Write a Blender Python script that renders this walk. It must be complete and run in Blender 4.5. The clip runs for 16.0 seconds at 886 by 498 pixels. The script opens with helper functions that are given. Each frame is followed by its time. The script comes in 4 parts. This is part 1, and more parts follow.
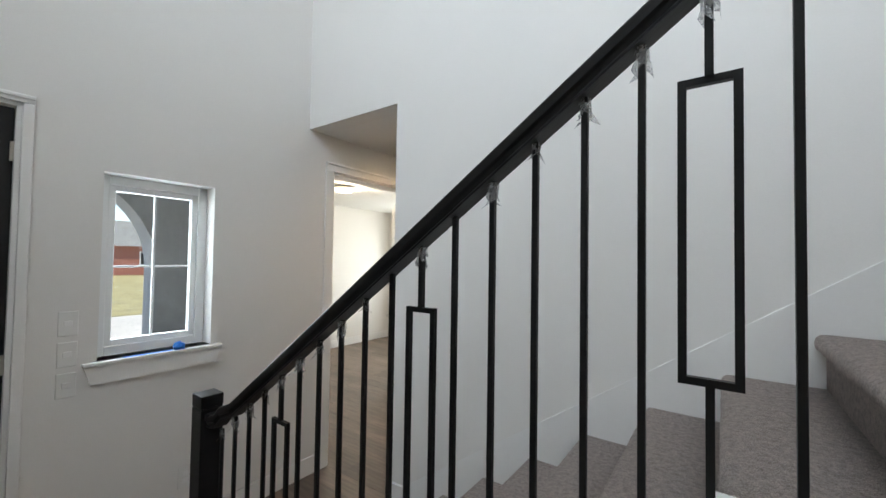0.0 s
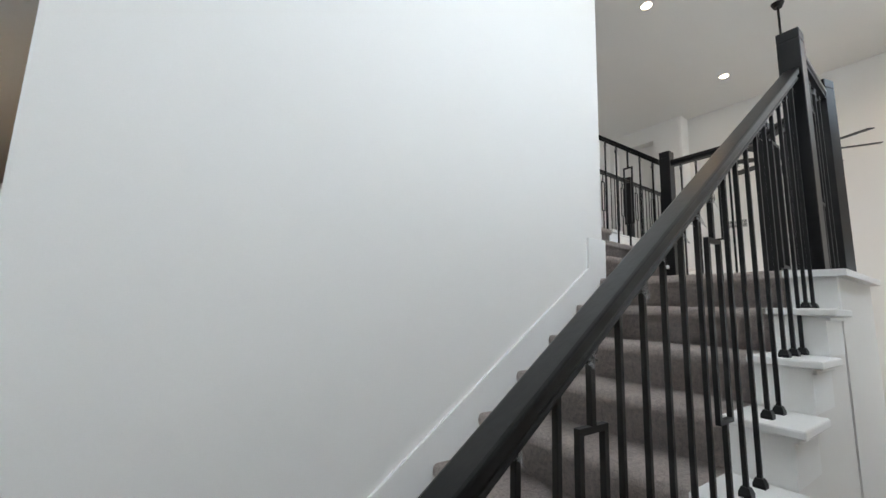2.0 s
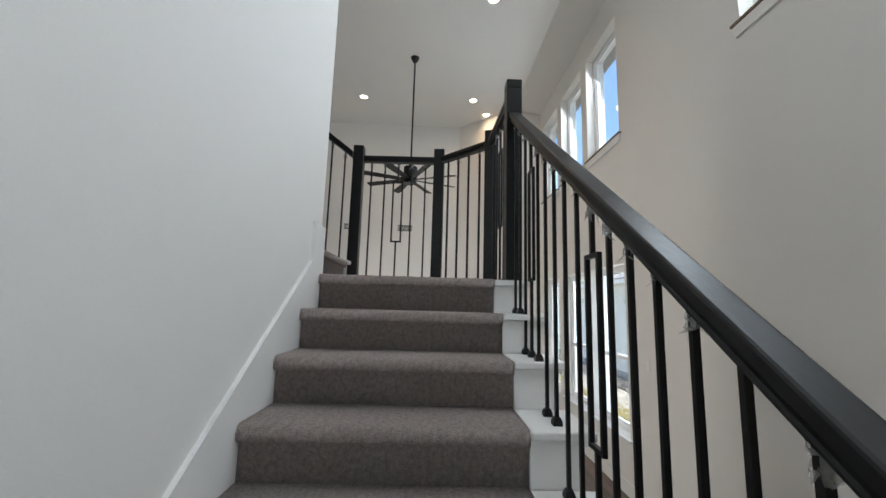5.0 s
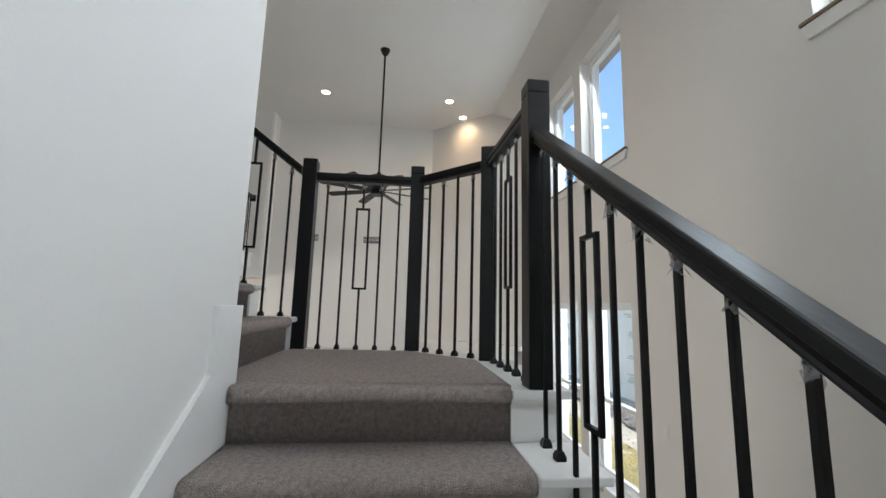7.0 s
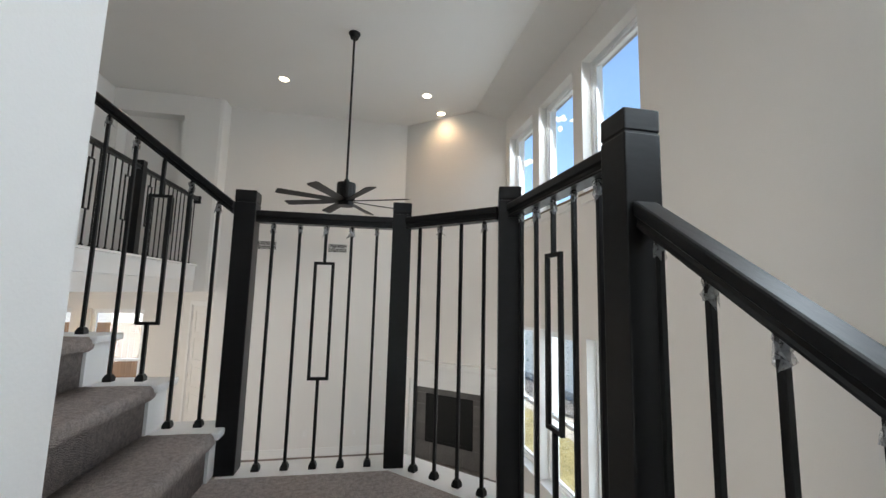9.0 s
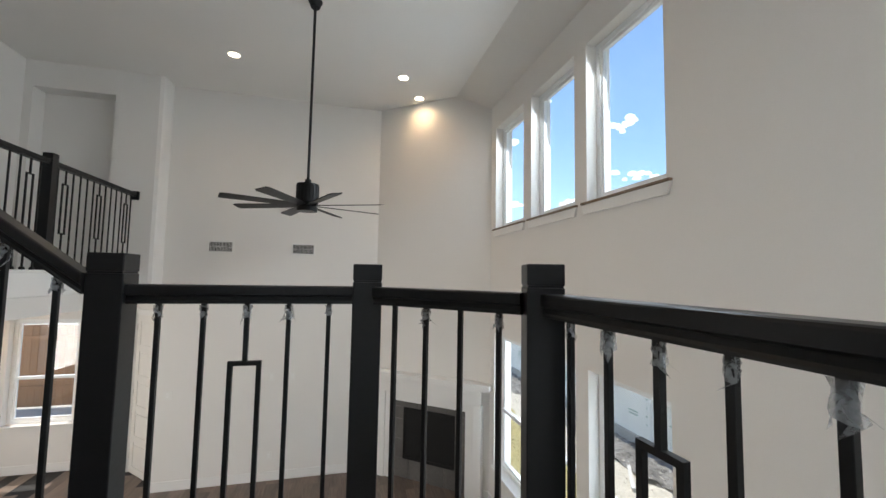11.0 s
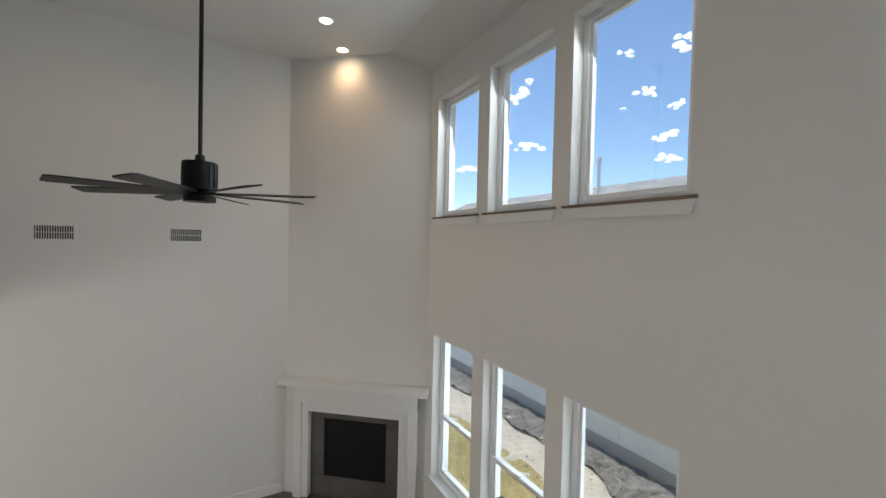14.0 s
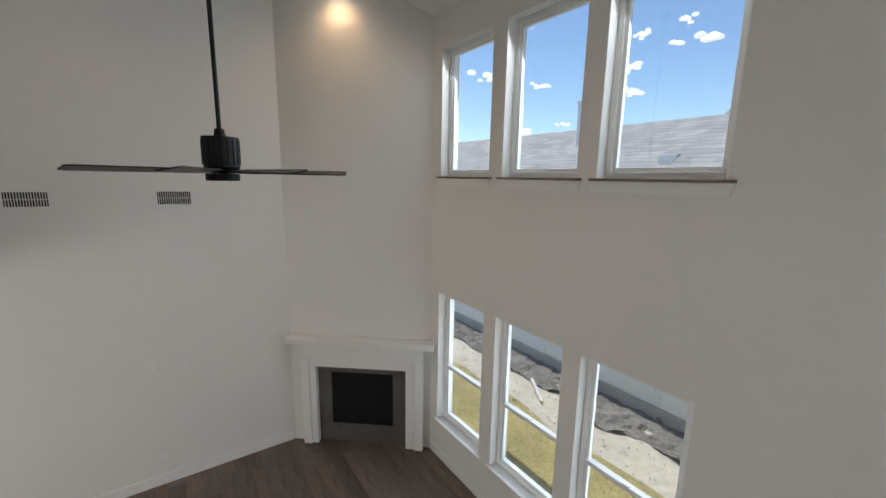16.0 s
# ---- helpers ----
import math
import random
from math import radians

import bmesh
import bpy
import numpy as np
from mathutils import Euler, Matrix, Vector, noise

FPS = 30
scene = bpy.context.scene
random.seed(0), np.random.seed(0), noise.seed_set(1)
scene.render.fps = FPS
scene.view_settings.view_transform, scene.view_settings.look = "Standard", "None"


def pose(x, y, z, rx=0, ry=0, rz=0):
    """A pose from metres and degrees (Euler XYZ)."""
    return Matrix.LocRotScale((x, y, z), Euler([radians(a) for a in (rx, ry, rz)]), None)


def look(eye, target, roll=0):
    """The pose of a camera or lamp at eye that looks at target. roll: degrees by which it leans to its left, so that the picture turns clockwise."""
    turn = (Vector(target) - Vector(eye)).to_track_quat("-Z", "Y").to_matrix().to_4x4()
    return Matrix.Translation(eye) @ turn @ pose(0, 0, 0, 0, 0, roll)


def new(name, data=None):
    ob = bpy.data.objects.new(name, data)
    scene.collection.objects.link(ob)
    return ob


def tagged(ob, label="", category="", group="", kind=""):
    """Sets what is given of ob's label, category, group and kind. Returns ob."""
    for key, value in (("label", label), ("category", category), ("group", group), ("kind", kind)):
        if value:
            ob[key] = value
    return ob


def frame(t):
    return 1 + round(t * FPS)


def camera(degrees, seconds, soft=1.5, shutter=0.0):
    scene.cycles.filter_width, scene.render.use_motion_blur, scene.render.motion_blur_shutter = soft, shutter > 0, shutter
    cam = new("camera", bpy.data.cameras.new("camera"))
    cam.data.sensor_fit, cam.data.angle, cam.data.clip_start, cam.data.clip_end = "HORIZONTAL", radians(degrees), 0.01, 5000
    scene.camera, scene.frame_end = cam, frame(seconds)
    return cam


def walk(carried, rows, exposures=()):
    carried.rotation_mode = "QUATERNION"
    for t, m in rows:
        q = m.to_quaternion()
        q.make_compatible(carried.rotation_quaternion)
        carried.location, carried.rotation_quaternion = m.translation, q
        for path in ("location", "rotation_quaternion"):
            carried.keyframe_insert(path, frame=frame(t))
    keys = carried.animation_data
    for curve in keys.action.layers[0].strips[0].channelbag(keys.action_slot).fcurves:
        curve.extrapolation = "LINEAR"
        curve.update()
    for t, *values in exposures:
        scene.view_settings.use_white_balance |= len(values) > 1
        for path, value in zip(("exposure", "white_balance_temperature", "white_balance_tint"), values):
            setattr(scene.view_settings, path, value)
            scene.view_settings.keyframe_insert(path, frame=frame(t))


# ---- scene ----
cam = camera(97.2, 16.0)
PATH = [
    (0, (1.321, -1.835, 1.671), (0.155, -0.211, 1.727), 0.9),
    (0.5, (0.967, -1.749, 1.709), (0.46, 0.181, 1.844), 1.2),
    (1, (0.676, -1.697, 1.744), (0.791, 0.289, 1.958), 1.3),
    (1.5, (0.349, -1.617, 1.759), (1.018, 0.248, 2.031), 1.5),
    (2, (0.019, -1.528, 1.762), (1.153, 0.093, 2.055), 1.8),
    (2.5, (-0.165, -1.348, 1.733), (1.283, -0.006, 2.055), 1.5),
    (3, (-0.274, -1.129, 1.717), (1.394, -0.079, 2.054), 1.5),
    (3.5, (-0.27, -0.934, 1.71), (1.574, -0.234, 2.043), 1.6),
    (4, (-0.154, -0.79, 1.681), (1.787, -0.423, 1.994), 1.6),
    (6.5, (0.84, -0.57, 2.194), (2.81, -0.775, 2.475), 1.5),
    (7, (0.974, -0.554, 2.259), (2.942, -0.768, 2.542), 1.5),
    (7.5, (1.126, -0.503, 2.389), (3.092, -0.739, 2.671), 1.5),
    (8, (1.293, -0.514, 2.461), (3.256, -0.782, 2.733), 1.4),
    (8.5, (1.477, -0.524, 2.582), (3.436, -0.841, 2.834), 1.4),
    (9, (1.63, -0.493, 2.727), (3.58, -0.87, 2.959), 1.4),
    (11.3, (2.308, -0.574, 3.209), (4.235, -1.094, 3.335), 1.1),
    (11.5, (2.37, -0.576, 3.273), (4.29, -1.121, 3.401), 1.3),
    (12, (2.497, -0.579, 3.329), (4.397, -1.192, 3.454), 1.2),
    (12.5, (2.659, -0.519, 3.403), (4.52, -1.244, 3.517), 1.2),
    (13, (2.769, -0.431, 3.448), (4.577, -1.282, 3.54), 1.2),
    (13.5, (2.966, -0.39, 3.468), (4.732, -1.328, 3.512), 1.3),
    (14, (3.086, -0.354, 3.498), (4.828, -1.335, 3.458), 1.3),
    (14.5, (3.19, -0.249, 3.504), (4.915, -1.249, 3.352), 1.2),
    (15, (3.251, -0.081, 3.615), (4.951, -1.103, 3.359), 1.1),
    (15.5, (3.291, 0.005, 3.705), (4.956, -1.057, 3.388), 1.1),
    (16, (3.366, 0.085, 3.769), (4.979, -1.043, 3.413), 1.0),
]
EXPOSURES = ((0, 0.65), (2, 0.85), (4, 0.5), (9, 0.55), (12.5, 0.35), (14, 0.05), (16, 0.0))
walk(cam, [(t, look(eye, target, roll)) for t, eye, target, roll in PATH], EXPOSURES)

# ---- world and sun ----
SUN_EL, SUN_AZ = 72.0, 78.0
world = bpy.data.worlds.new("world")
scene.world = world
world.use_nodes = True
wn = world.node_tree
sky = wn.nodes.new("ShaderNodeTexSky")
sky.sky_type, sky.sun_disc = "NISHITA", False
sky.dust_density, sky.ozone_density = 0.1, 4.0
sky.sun_elevation, sky.sun_rotation = radians(SUN_EL), radians(SUN_AZ)
wn.links.new(sky.outputs[0], wn.nodes["Background"].inputs[0])
wn.nodes["Background"].inputs[1].default_value = 0.19
sun = new("sun", bpy.data.lights.new("sun", "SUN"))
sun.data.energy, sun.data.angle, sun.data.color = 3.6, radians(0.5), (1.0, 0.95, 0.87)
sun.matrix_world = look((6 + 20 * math.sin(radians(SUN_AZ)) * math.cos(radians(SUN_EL)), 20 * math.cos(radians(SUN_AZ)) * math.cos(radians(SUN_EL)), 20 * math.sin(radians(SUN_EL))), (6, 0, 0))


def window_lamp(x, y, z, w, h, way, power, color=(0.85, 0.93, 1.0)):
    """An area lamp standing in for the sky's light at a window's opening."""
    lamp = new("window_light", bpy.data.lights.new("window_light", "AREA"))
    lamp.data.shape, lamp.data.size, lamp.data.size_y = "RECTANGLE", w, h
    lamp.data.energy, lamp.data.color = power, color
    lamp.matrix_world = look((x, y, z), (x + way[0], y + way[1], z + way[2]))
    return lamp


for lx in (2.165, 1.095, 0.025):
    window_lamp(lx, -2.96, 4.55, 0.8, 1.36, (0, 1, -0.6), 24)
for lx in (6.91, 5.84, 4.78):
    window_lamp(lx, -2.96, 4.55, 0.8, 1.36, (0, 1, -0.5), 12)
    window_lamp(lx, -2.96, 1.44, 0.8, 1.7, (0, 1, 0), 10)
window_lamp(-1.56, -0.953, 1.61, 0.5, 0.9, (1, 0, -0.2), 7)
# added fill for the dining room, at an unseen opening in its back wall
window_lamp(5.5, 5.85, 1.5, 2.2, 1.5, (0, -1, 0), 75, (1, 0.96, 0.9))
window_lamp(-3.3, 4.35, 1.6, 1.4, 1.4, (0, -1, 0), 26, (0.96, 1.0, 0.93))


# ---- materials ----
def material(name, color, rough=0.5, metal=0.0, vary=0.08, scale=3.0, fine=120.0, bump=0.1, depth=0.002, rand=0.0, coat=0.0):
    """A surface with variation at two scales and a fine relief."""
    m = bpy.data.materials.new(name)
    m.use_nodes = True
    nt = m.node_tree
    b = nt.nodes["Principled BSDF"]
    b.inputs["Roughness"].default_value, b.inputs["Metallic"].default_value = rough, metal
    b.inputs["Coat Weight"].default_value = coat
    tc = nt.nodes.new("ShaderNodeTexCoord")
    big, small = nt.nodes.new("ShaderNodeTexNoise"), nt.nodes.new("ShaderNodeTexNoise")
    for n, sc in ((big, scale), (small, fine)):
        n.inputs["Scale"].default_value, n.inputs["Detail"].default_value = sc, 4
        nt.links.new(tc.outputs["Object"], n.inputs["Vector"])
    add = nt.nodes.new("ShaderNodeMath")
    add.operation = "ADD"
    nt.links.new(big.outputs["Fac"], add.inputs[0])
    nt.links.new(small.outputs["Fac"], add.inputs[1])
    ramp = nt.nodes.new("ShaderNodeMapRange")
    ramp.inputs["From Min"].default_value, ramp.inputs["From Max"].default_value = 0.6, 1.4
    ramp.inputs["To Min"].default_value, ramp.inputs["To Max"].default_value = 1 - vary, 1 + vary
    nt.links.new(add.outputs[0], ramp.inputs["Value"])
    last = ramp.outputs[0]
    if rand:
        info = nt.nodes.new("ShaderNodeObjectInfo")
        rr = nt.nodes.new("ShaderNodeMapRange")
        rr.inputs["To Min"].default_value, rr.inputs["To Max"].default_value = 1 - rand, 1 + rand
        nt.links.new(info.outputs["Random"], rr.inputs["Value"])
        mul = nt.nodes.new("ShaderNodeMath")
        mul.operation = "MULTIPLY"
        nt.links.new(last, mul.inputs[0])
        nt.links.new(rr.outputs[0], mul.inputs[1])
        last = mul.outputs[0]
    mix = nt.nodes.new("ShaderNodeVectorMath")
    mix.operation = "SCALE"
    mix.inputs[0].default_value = color
    nt.links.new(last, mix.inputs["Scale"])
    nt.links.new(mix.outputs[0], b.inputs["Base Color"])
    if bump:
        bp = nt.nodes.new("ShaderNodeBump")
        bp.inputs["Strength"].default_value, bp.inputs["Distance"].default_value = bump, depth
        nt.links.new(small.outputs["Fac"], bp.inputs["Height"])
        nt.links.new(bp.outputs[0], b.inputs["Normal"])
    return m


def stretched(m, sx, sy, sz):
    """Draws the grain of a material out along an axis."""
    nt = m.node_tree
    tc = [n for n in nt.nodes if n.type == "TEX_COORD"][0]
    mp = nt.nodes.new("ShaderNodeMapping")
    mp.inputs["Scale"].default_value = (sx, sy, sz)
    nt.links.new(tc.outputs["Object"], mp.inputs["Vector"])
    for n in nt.nodes:
        if n.type == "TEX_NOISE":
            nt.links.new(mp.outputs[0], n.inputs["Vector"])
    return m


def glowing(name, color, strength):
    m = bpy.data.materials.new(name)
    m.use_nodes = True
    b = m.node_tree.nodes["Principled BSDF"]
    b.inputs["Emission Color"].default_value = (*color, 1)
    b.inputs["Emission Strength"].default_value = strength
    return m


WALL = material("wall_paint", (0.78, 0.76, 0.73), 0.7, vary=0.015, scale=1.5, fine=140, bump=0.25, depth=0.0012)
CEIL = material("ceiling_paint", (0.80, 0.785, 0.755), 0.85, vary=0.015, scale=1.5, fine=150, bump=0.3, depth=0.0015)
TRIM = material("trim_paint", (0.82, 0.81, 0.79), 0.4, vary=0.012, scale=4, fine=60, bump=0.04)
VINYL = material("window_vinyl", (0.84, 0.85, 0.85), 0.35, vary=0.01, scale=5, fine=80, bump=0.02)
CARPET = material("carpet", (0.44, 0.378, 0.345), 0.95, vary=0.42, scale=60, fine=240, bump=1.0, depth=0.016)
BLACK_WOOD = stretched(material("black_stained_oak", (0.006, 0.006, 0.0065), 0.36, vary=0.35, scale=4, fine=60, bump=0.35, depth=0.0015), 0.25, 0.25, 1)
RAIL_WOOD = stretched(material("black_rail_oak", (0.006, 0.006, 0.0065), 0.34, vary=0.35, scale=4, fine=60, bump=0.35, depth=0.0015), 0.12, 1, 1)
METAL = material("black_metal", (0.006, 0.006, 0.006), 0.42, 0.0, vary=0.2, scale=9, fine=200, bump=0.05)
FILM = material("protective_film", (0.45, 0.46, 0.47), 0.15, vary=0.5, scale=30, fine=140, bump=0.8, depth=0.004)
TILE = material("hearth_tile", (0.105, 0.098, 0.092), 0.5, vary=0.22, scale=4, fine=45, bump=0.1, rand=0.10)
GROUT = material("grout", (0.20, 0.19, 0.18), 0.9, vary=0.1)
FIREBOX = material("firebox_black", (0.004, 0.004, 0.004), 0.6, vary=0.2)
RAW_WOOD = stretched(material("raw_wood", (0.20, 0.145, 0.10), 0.6, vary=0.2, fine=50), 0.2, 1, 1)
PLATE = material("plate_plastic", (0.78, 0.77, 0.74), 0.4, vary=0.01)
DARK = material("dark_void", (0.015, 0.015, 0.016), 0.8, vary=0.2)
NICKEL = material("brushed_nickel", (0.55, 0.52, 0.48), 0.3, 1.0, vary=0.05)
DOOR_PAINT = material("door_paint", (0.80, 0.78, 0.74), 0.45, vary=0.015, scale=3, fine=70, bump=0.05)
BLACK_DOOR = material("black_door_paint", (0.014, 0.014, 0.015), 0.5, vary=0.15)
TAPE = material("blue_tape", (0.02, 0.22, 0.75), 0.6, vary=0.1)
PLANK = stretched(material("floor_plank", (0.15, 0.112, 0.088), 0.42, vary=0.5, scale=3.0, fine=26, bump=0.12, depth=0.001, rand=0.22), 0.16, 1.6, 1)
SHINGLE = material("shingle", (0.42, 0.40, 0.375), 0.9, vary=0.22, scale=2.2, fine=60, bump=0.5, depth=0.006, rand=0.16)
WRAP = material("house_wrap", (0.80, 0.80, 0.75), 0.6, vary=0.06, scale=2, fine=30)
INK = material("wrap_print", (0.30, 0.40, 0.33), 0.7, vary=0.1)
CONCRETE = material("concrete", (0.42, 0.40, 0.36), 0.9, vary=0.15, scale=2, fine=40, bump=0.3, depth=0.005)
# dug-up earth; part of its darkness is the neighbour house's shade, in the colour
DIRT = material("shaded_dirt", (0.21, 0.195, 0.18), 0.95, vary=0.5, scale=2.5, fine=14, bump=1.0, depth=0.05)
SAND = material("pale_dirt", (0.54, 0.49, 0.41), 0.95, vary=0.22, scale=1.2, fine=12, bump=0.8, depth=0.03)
GRASS = material("dry_grass", (0.40, 0.335, 0.15), 0.95, vary=0.38, scale=1.6, fine=26, bump=1.0, depth=0.05)
BLADE = material("grass_blade", (0.20, 0.22, 0.08), 0.9, vary=0.3)
FENCE = stretched(material("fence_cedar", (0.42, 0.22, 0.11), 0.8, vary=0.25, scale=3, fine=30, rand=0.15), 1, 1, 0.15)
BRICK = material("red_brick", (0.33, 0.13, 0.09), 0.9, vary=0.2, scale=3, fine=20)
# grey stucco with the porch's shade in its colour; also on the soffit
STUCCO = material("shaded_stucco", (0.33, 0.31, 0.29), 0.9, vary=0.22, scale=4, fine=26, bump=0.5, depth=0.008)
PALE_BRICK = material("pale_brick", (0.62, 0.60, 0.57), 0.9, vary=0.12, scale=6, fine=30, bump=0.4, depth=0.006)
LEAF = material("leaf", (0.085, 0.13, 0.035), 0.8, vary=0.4, scale=0.4, fine=3)
BARK = material("bark", (0.12, 0.09, 0.07), 0.9, vary=0.3)
CLOUD = material("cloud", (0.95, 0.95, 0.96), 1.0, vary=0.02, scale=0.02, fine=0.05, bump=0)
# the clouds glow a little, in place of sunlight scattered through them
cn = CLOUD.node_tree.nodes["Principled BSDF"]
cn.inputs["Emission Color"].default_value, cn.inputs["Emission Strength"].default_value = (1, 1, 1, 1), 0.55
LAMP_ON = glowing("lamp_disc", (1.0, 0.82, 0.58), 14)
FLUSH_ON = glowing("flush_lamp_glass", (1.0, 0.80, 0.52), 2.2)

for dark in (BLACK_WOOD, RAIL_WOOD, METAL, BLACK_DOOR, FIREBOX):
    dark.node_tree.nodes["Principled BSDF"].inputs["Specular IOR Level"].default_value = 0.3
for node in FILM.node_tree.nodes:
    if node.type == "BSDF_PRINCIPLED":
        node.inputs["Alpha"].default_value = 0.42

GLASS = bpy.data.materials.new("window_glass")
GLASS.use_nodes = True
gn = GLASS.node_tree
gn.nodes.clear()
g_out, g_mix, g_clear, g_gloss = (gn.nodes.new(k) for k in ("ShaderNodeOutputMaterial", "ShaderNodeMixShader", "ShaderNodeBsdfTransparent", "ShaderNodeBsdfGlossy"))
g_clear.inputs[0].default_value = (0.95, 0.97, 0.97, 1)
g_gloss.inputs["Roughness"].default_value = 0.02
g_mix.inputs[0].default_value = 0.05
gn.links.new(g_clear.outputs[0], g_mix.inputs[1])
gn.links.new(g_gloss.outputs[0], g_mix.inputs[2])
gn.links.new(g_mix.outputs[0], g_out.inputs[0])


# ---- mesh helpers ----
def part(name, bm, mat, parent=None, label="", smooth=False):
    """Links a bmesh as one mesh object, under a thing or part if one is given."""
    me = bpy.data.meshes.new(name)
    bmesh.ops.recalc_face_normals(bm, faces=bm.faces)
    bm.to_mesh(me)
    bm.free()
    me.materials.append(mat)
    if smooth:
        for p in me.polygons:
            p.use_smooth = True
    ob = new(name, me)
    if parent:
        ob.parent = parent
    return tagged(ob, label)


def again(ob, name, m, parent):
    """Another object on the same mesh."""
    o = new(name, ob.data)
    o.parent = parent
    o.matrix_basis = m
    return o


def thing(name, label, category, group="", kind="", at=(0, 0, 0)):
    ob = new(name)
    ob.location = at
    ob.empty_display_size = 0.1
    return tagged(ob, label, category, group, kind)


def add_box(bm, x0, x1, y0, y1, z0, z1, bevel=0.0, m=None):
    geo = bmesh.ops.create_cube(bm, size=1.0)
    vs = geo["verts"]
    mat = Matrix.Translation(((x0 + x1) / 2, (y0 + y1) / 2, (z0 + z1) / 2)) @ Matrix.Diagonal((abs(x1 - x0), abs(y1 - y0), abs(z1 - z0), 1))
    bmesh.ops.transform(bm, matrix=(m @ mat) if m else mat, verts=vs)
    if bevel:
        es = list({e for v in vs for e in v.link_edges})
        bmesh.ops.bevel(bm, geom=es, offset=bevel, segments=2, affect="EDGES", profile=0.5)


def box(name, x0, x1, y0, y1, z0, z1, mat, parent=None, bevel=0.0, label="", m=None):
    bm = bmesh.new()
    add_box(bm, x0, x1, y0, y1, z0, z1, bevel, m)
    return part(name, bm, mat, parent, label)


def add_prism(bm, pts, z0, z1):
    low = [bm.verts.new((x, y, z0)) for x, y in pts]
    top = [bm.verts.new((x, y, z1)) for x, y in pts]
    bm.faces.new(low[::-1])
    bm.faces.new(top)
    n = len(pts)
    for i in range(n):
        bm.faces.new((low[i], low[(i + 1) % n], top[(i + 1) % n], top[i]))


def prism(name, pts, z0, z1, mat, parent=None, label="", m=None, bevel=0.0):
    bm = bmesh.new()
    add_prism(bm, pts, z0, z1)
    if bevel:
        bmesh.ops.bevel(bm, geom=list(bm.edges), offset=bevel, segments=2, affect="EDGES", profile=0.5)
    if m:
        bmesh.ops.transform(bm, matrix=m, verts=bm.verts)
    return part(name, bm, mat, parent, label)


def add_tube(bm, r0, r1, z0, z1, n=24, m=None):
    geo = bmesh.ops.create_cone(bm, cap_ends=True, segments=n, radius1=r0, radius2=r1, depth=z1 - z0)
    mat = Matrix.Translation((0, 0, (z0 + z1) / 2))
    bmesh.ops.transform(bm, matrix=(m @ mat) if m else mat, verts=geo["verts"])


XZ = Matrix(((1, 0, 0, 0), (0, 0, -1, 0), (0, 1, 0, 0), (0, 0, 0, 1)))  # a prism's (x, y) becomes (x, z), its height -y


def wall(name, axis, u0, u1, v0, v1, z0, z1, openings, mat, label):
    """A wall along x or y, from v0 to v1 thick, cut by openings (u0, u1, z0, z1)."""
    us = sorted({u0, u1, *[u for o in openings for u in o[:2]]})
    zs = sorted({z0, z1, *[z for o in openings for z in o[2:]]})
    bm = bmesh.new()
    for a, b in zip(us, us[1:]):
        run = None
        for c, d in zip(zs, zs[1:]):
            hole = any(o[0] <= a and b <= o[1] and o[2] <= c and d <= o[3] for o in openings)
            if hole:
                if run:
                    add_cell(bm, axis, a, b, v0, v1, *run)
                run = None
            else:
                run = (run[0], d) if run else (c, d)
        if run:
            add_cell(bm, axis, a, b, v0, v1, *run)
    return tagged(part(name, bm, mat), label, "wall", kind="structure")


def add_cell(bm, axis, a, b, v0, v1, c, d):
    if axis == "x":
        add_box(bm, a, b, v0, v1, c, d)
    else:
        add_box(bm, v0, v1, a, b, c, d)


# ---- the plan ----
CEILING = 5.905
WIN_Y = -2.65
WIN_X = ((6.475, 7.350), (5.403, 6.278), (4.338, 5.217))
LOW = (0.55, 2.33)
HIGH = (3.79, 5.245)
HIGH_X = WIN_X + ((1.73, 2.605), (0.66, 1.53), (-0.41, 0.46))
FP0, FP1 = Vector((8.77, -1.13)), Vector((7.52, -2.65))
UP = 3.09
SOFFIT = 2.68

holes = [(a, b, *LOW) for a, b in WIN_X] + [(a, b, *HIGH) for a, b in HIGH_X]
wall("wall_window_side", "x", -1.62, 9.0, -2.90, WIN_Y, -0.2, 6.1, holes, WALL, "tall greige painted wall with two rows of windows")
wall("wall_far", "y", -2.65, 1.97, 8.77, 8.95, 0, 6.1, [], WALL, "tall painted living room wall with vents and outlets")
d = (FP1 - FP0).normalized()
n = Vector((d.y, -d.x))
if n.dot(Vector((-1, 1))) < 0:
    n = -n
FP = Matrix(((d.x, n.x, 0, FP0.x), (d.y, n.y, 0, FP0.y), (0, 0, 1, 0), (0, 0, 0, 1)))
FPL = (FP1 - FP0).length
fw = wall("wall_fireplace", "x", -0.05, FPL + 0.1, -0.16, 0.0, 0, 6.0, [(0.37, 1.63, 0.0, 1.18)], WALL, "painted corner wall set at an angle above the fireplace")
fw.matrix_world = FP
wall("wall_front", "y", -2.90, 4.6, -1.51, -1.29, 0, 6.1, [(-1.225, -0.68, 1.123, 2.105), (-2.50, -1.525, 0, 2.36), (0.23, 1.34, 0, 2.38)], WALL, "painted foyer wall with front door, window and doorway")
wall("wall_stair", "x", -0.375, 2.405, 0.0, 0.14, 0, 6.0, [], WALL, "tall smooth painted wall beside the stairs")
wall("wall_foyer_header", "x", -1.29, -0.375, 0.0, 0.14, 2.67, 6.0, [], WALL, "painted wall over the hallway opening")
wall("wall_hall_side", "y", 0.14, 3.2, -0.375, -0.235, 0, 2.80, [], WALL, "painted hallway side wall")
wall("wall_hall_end", "x", -1.29, -0.375, 3.2, 3.34, 0, 2.80, [], WALL, "painted hallway end wall")
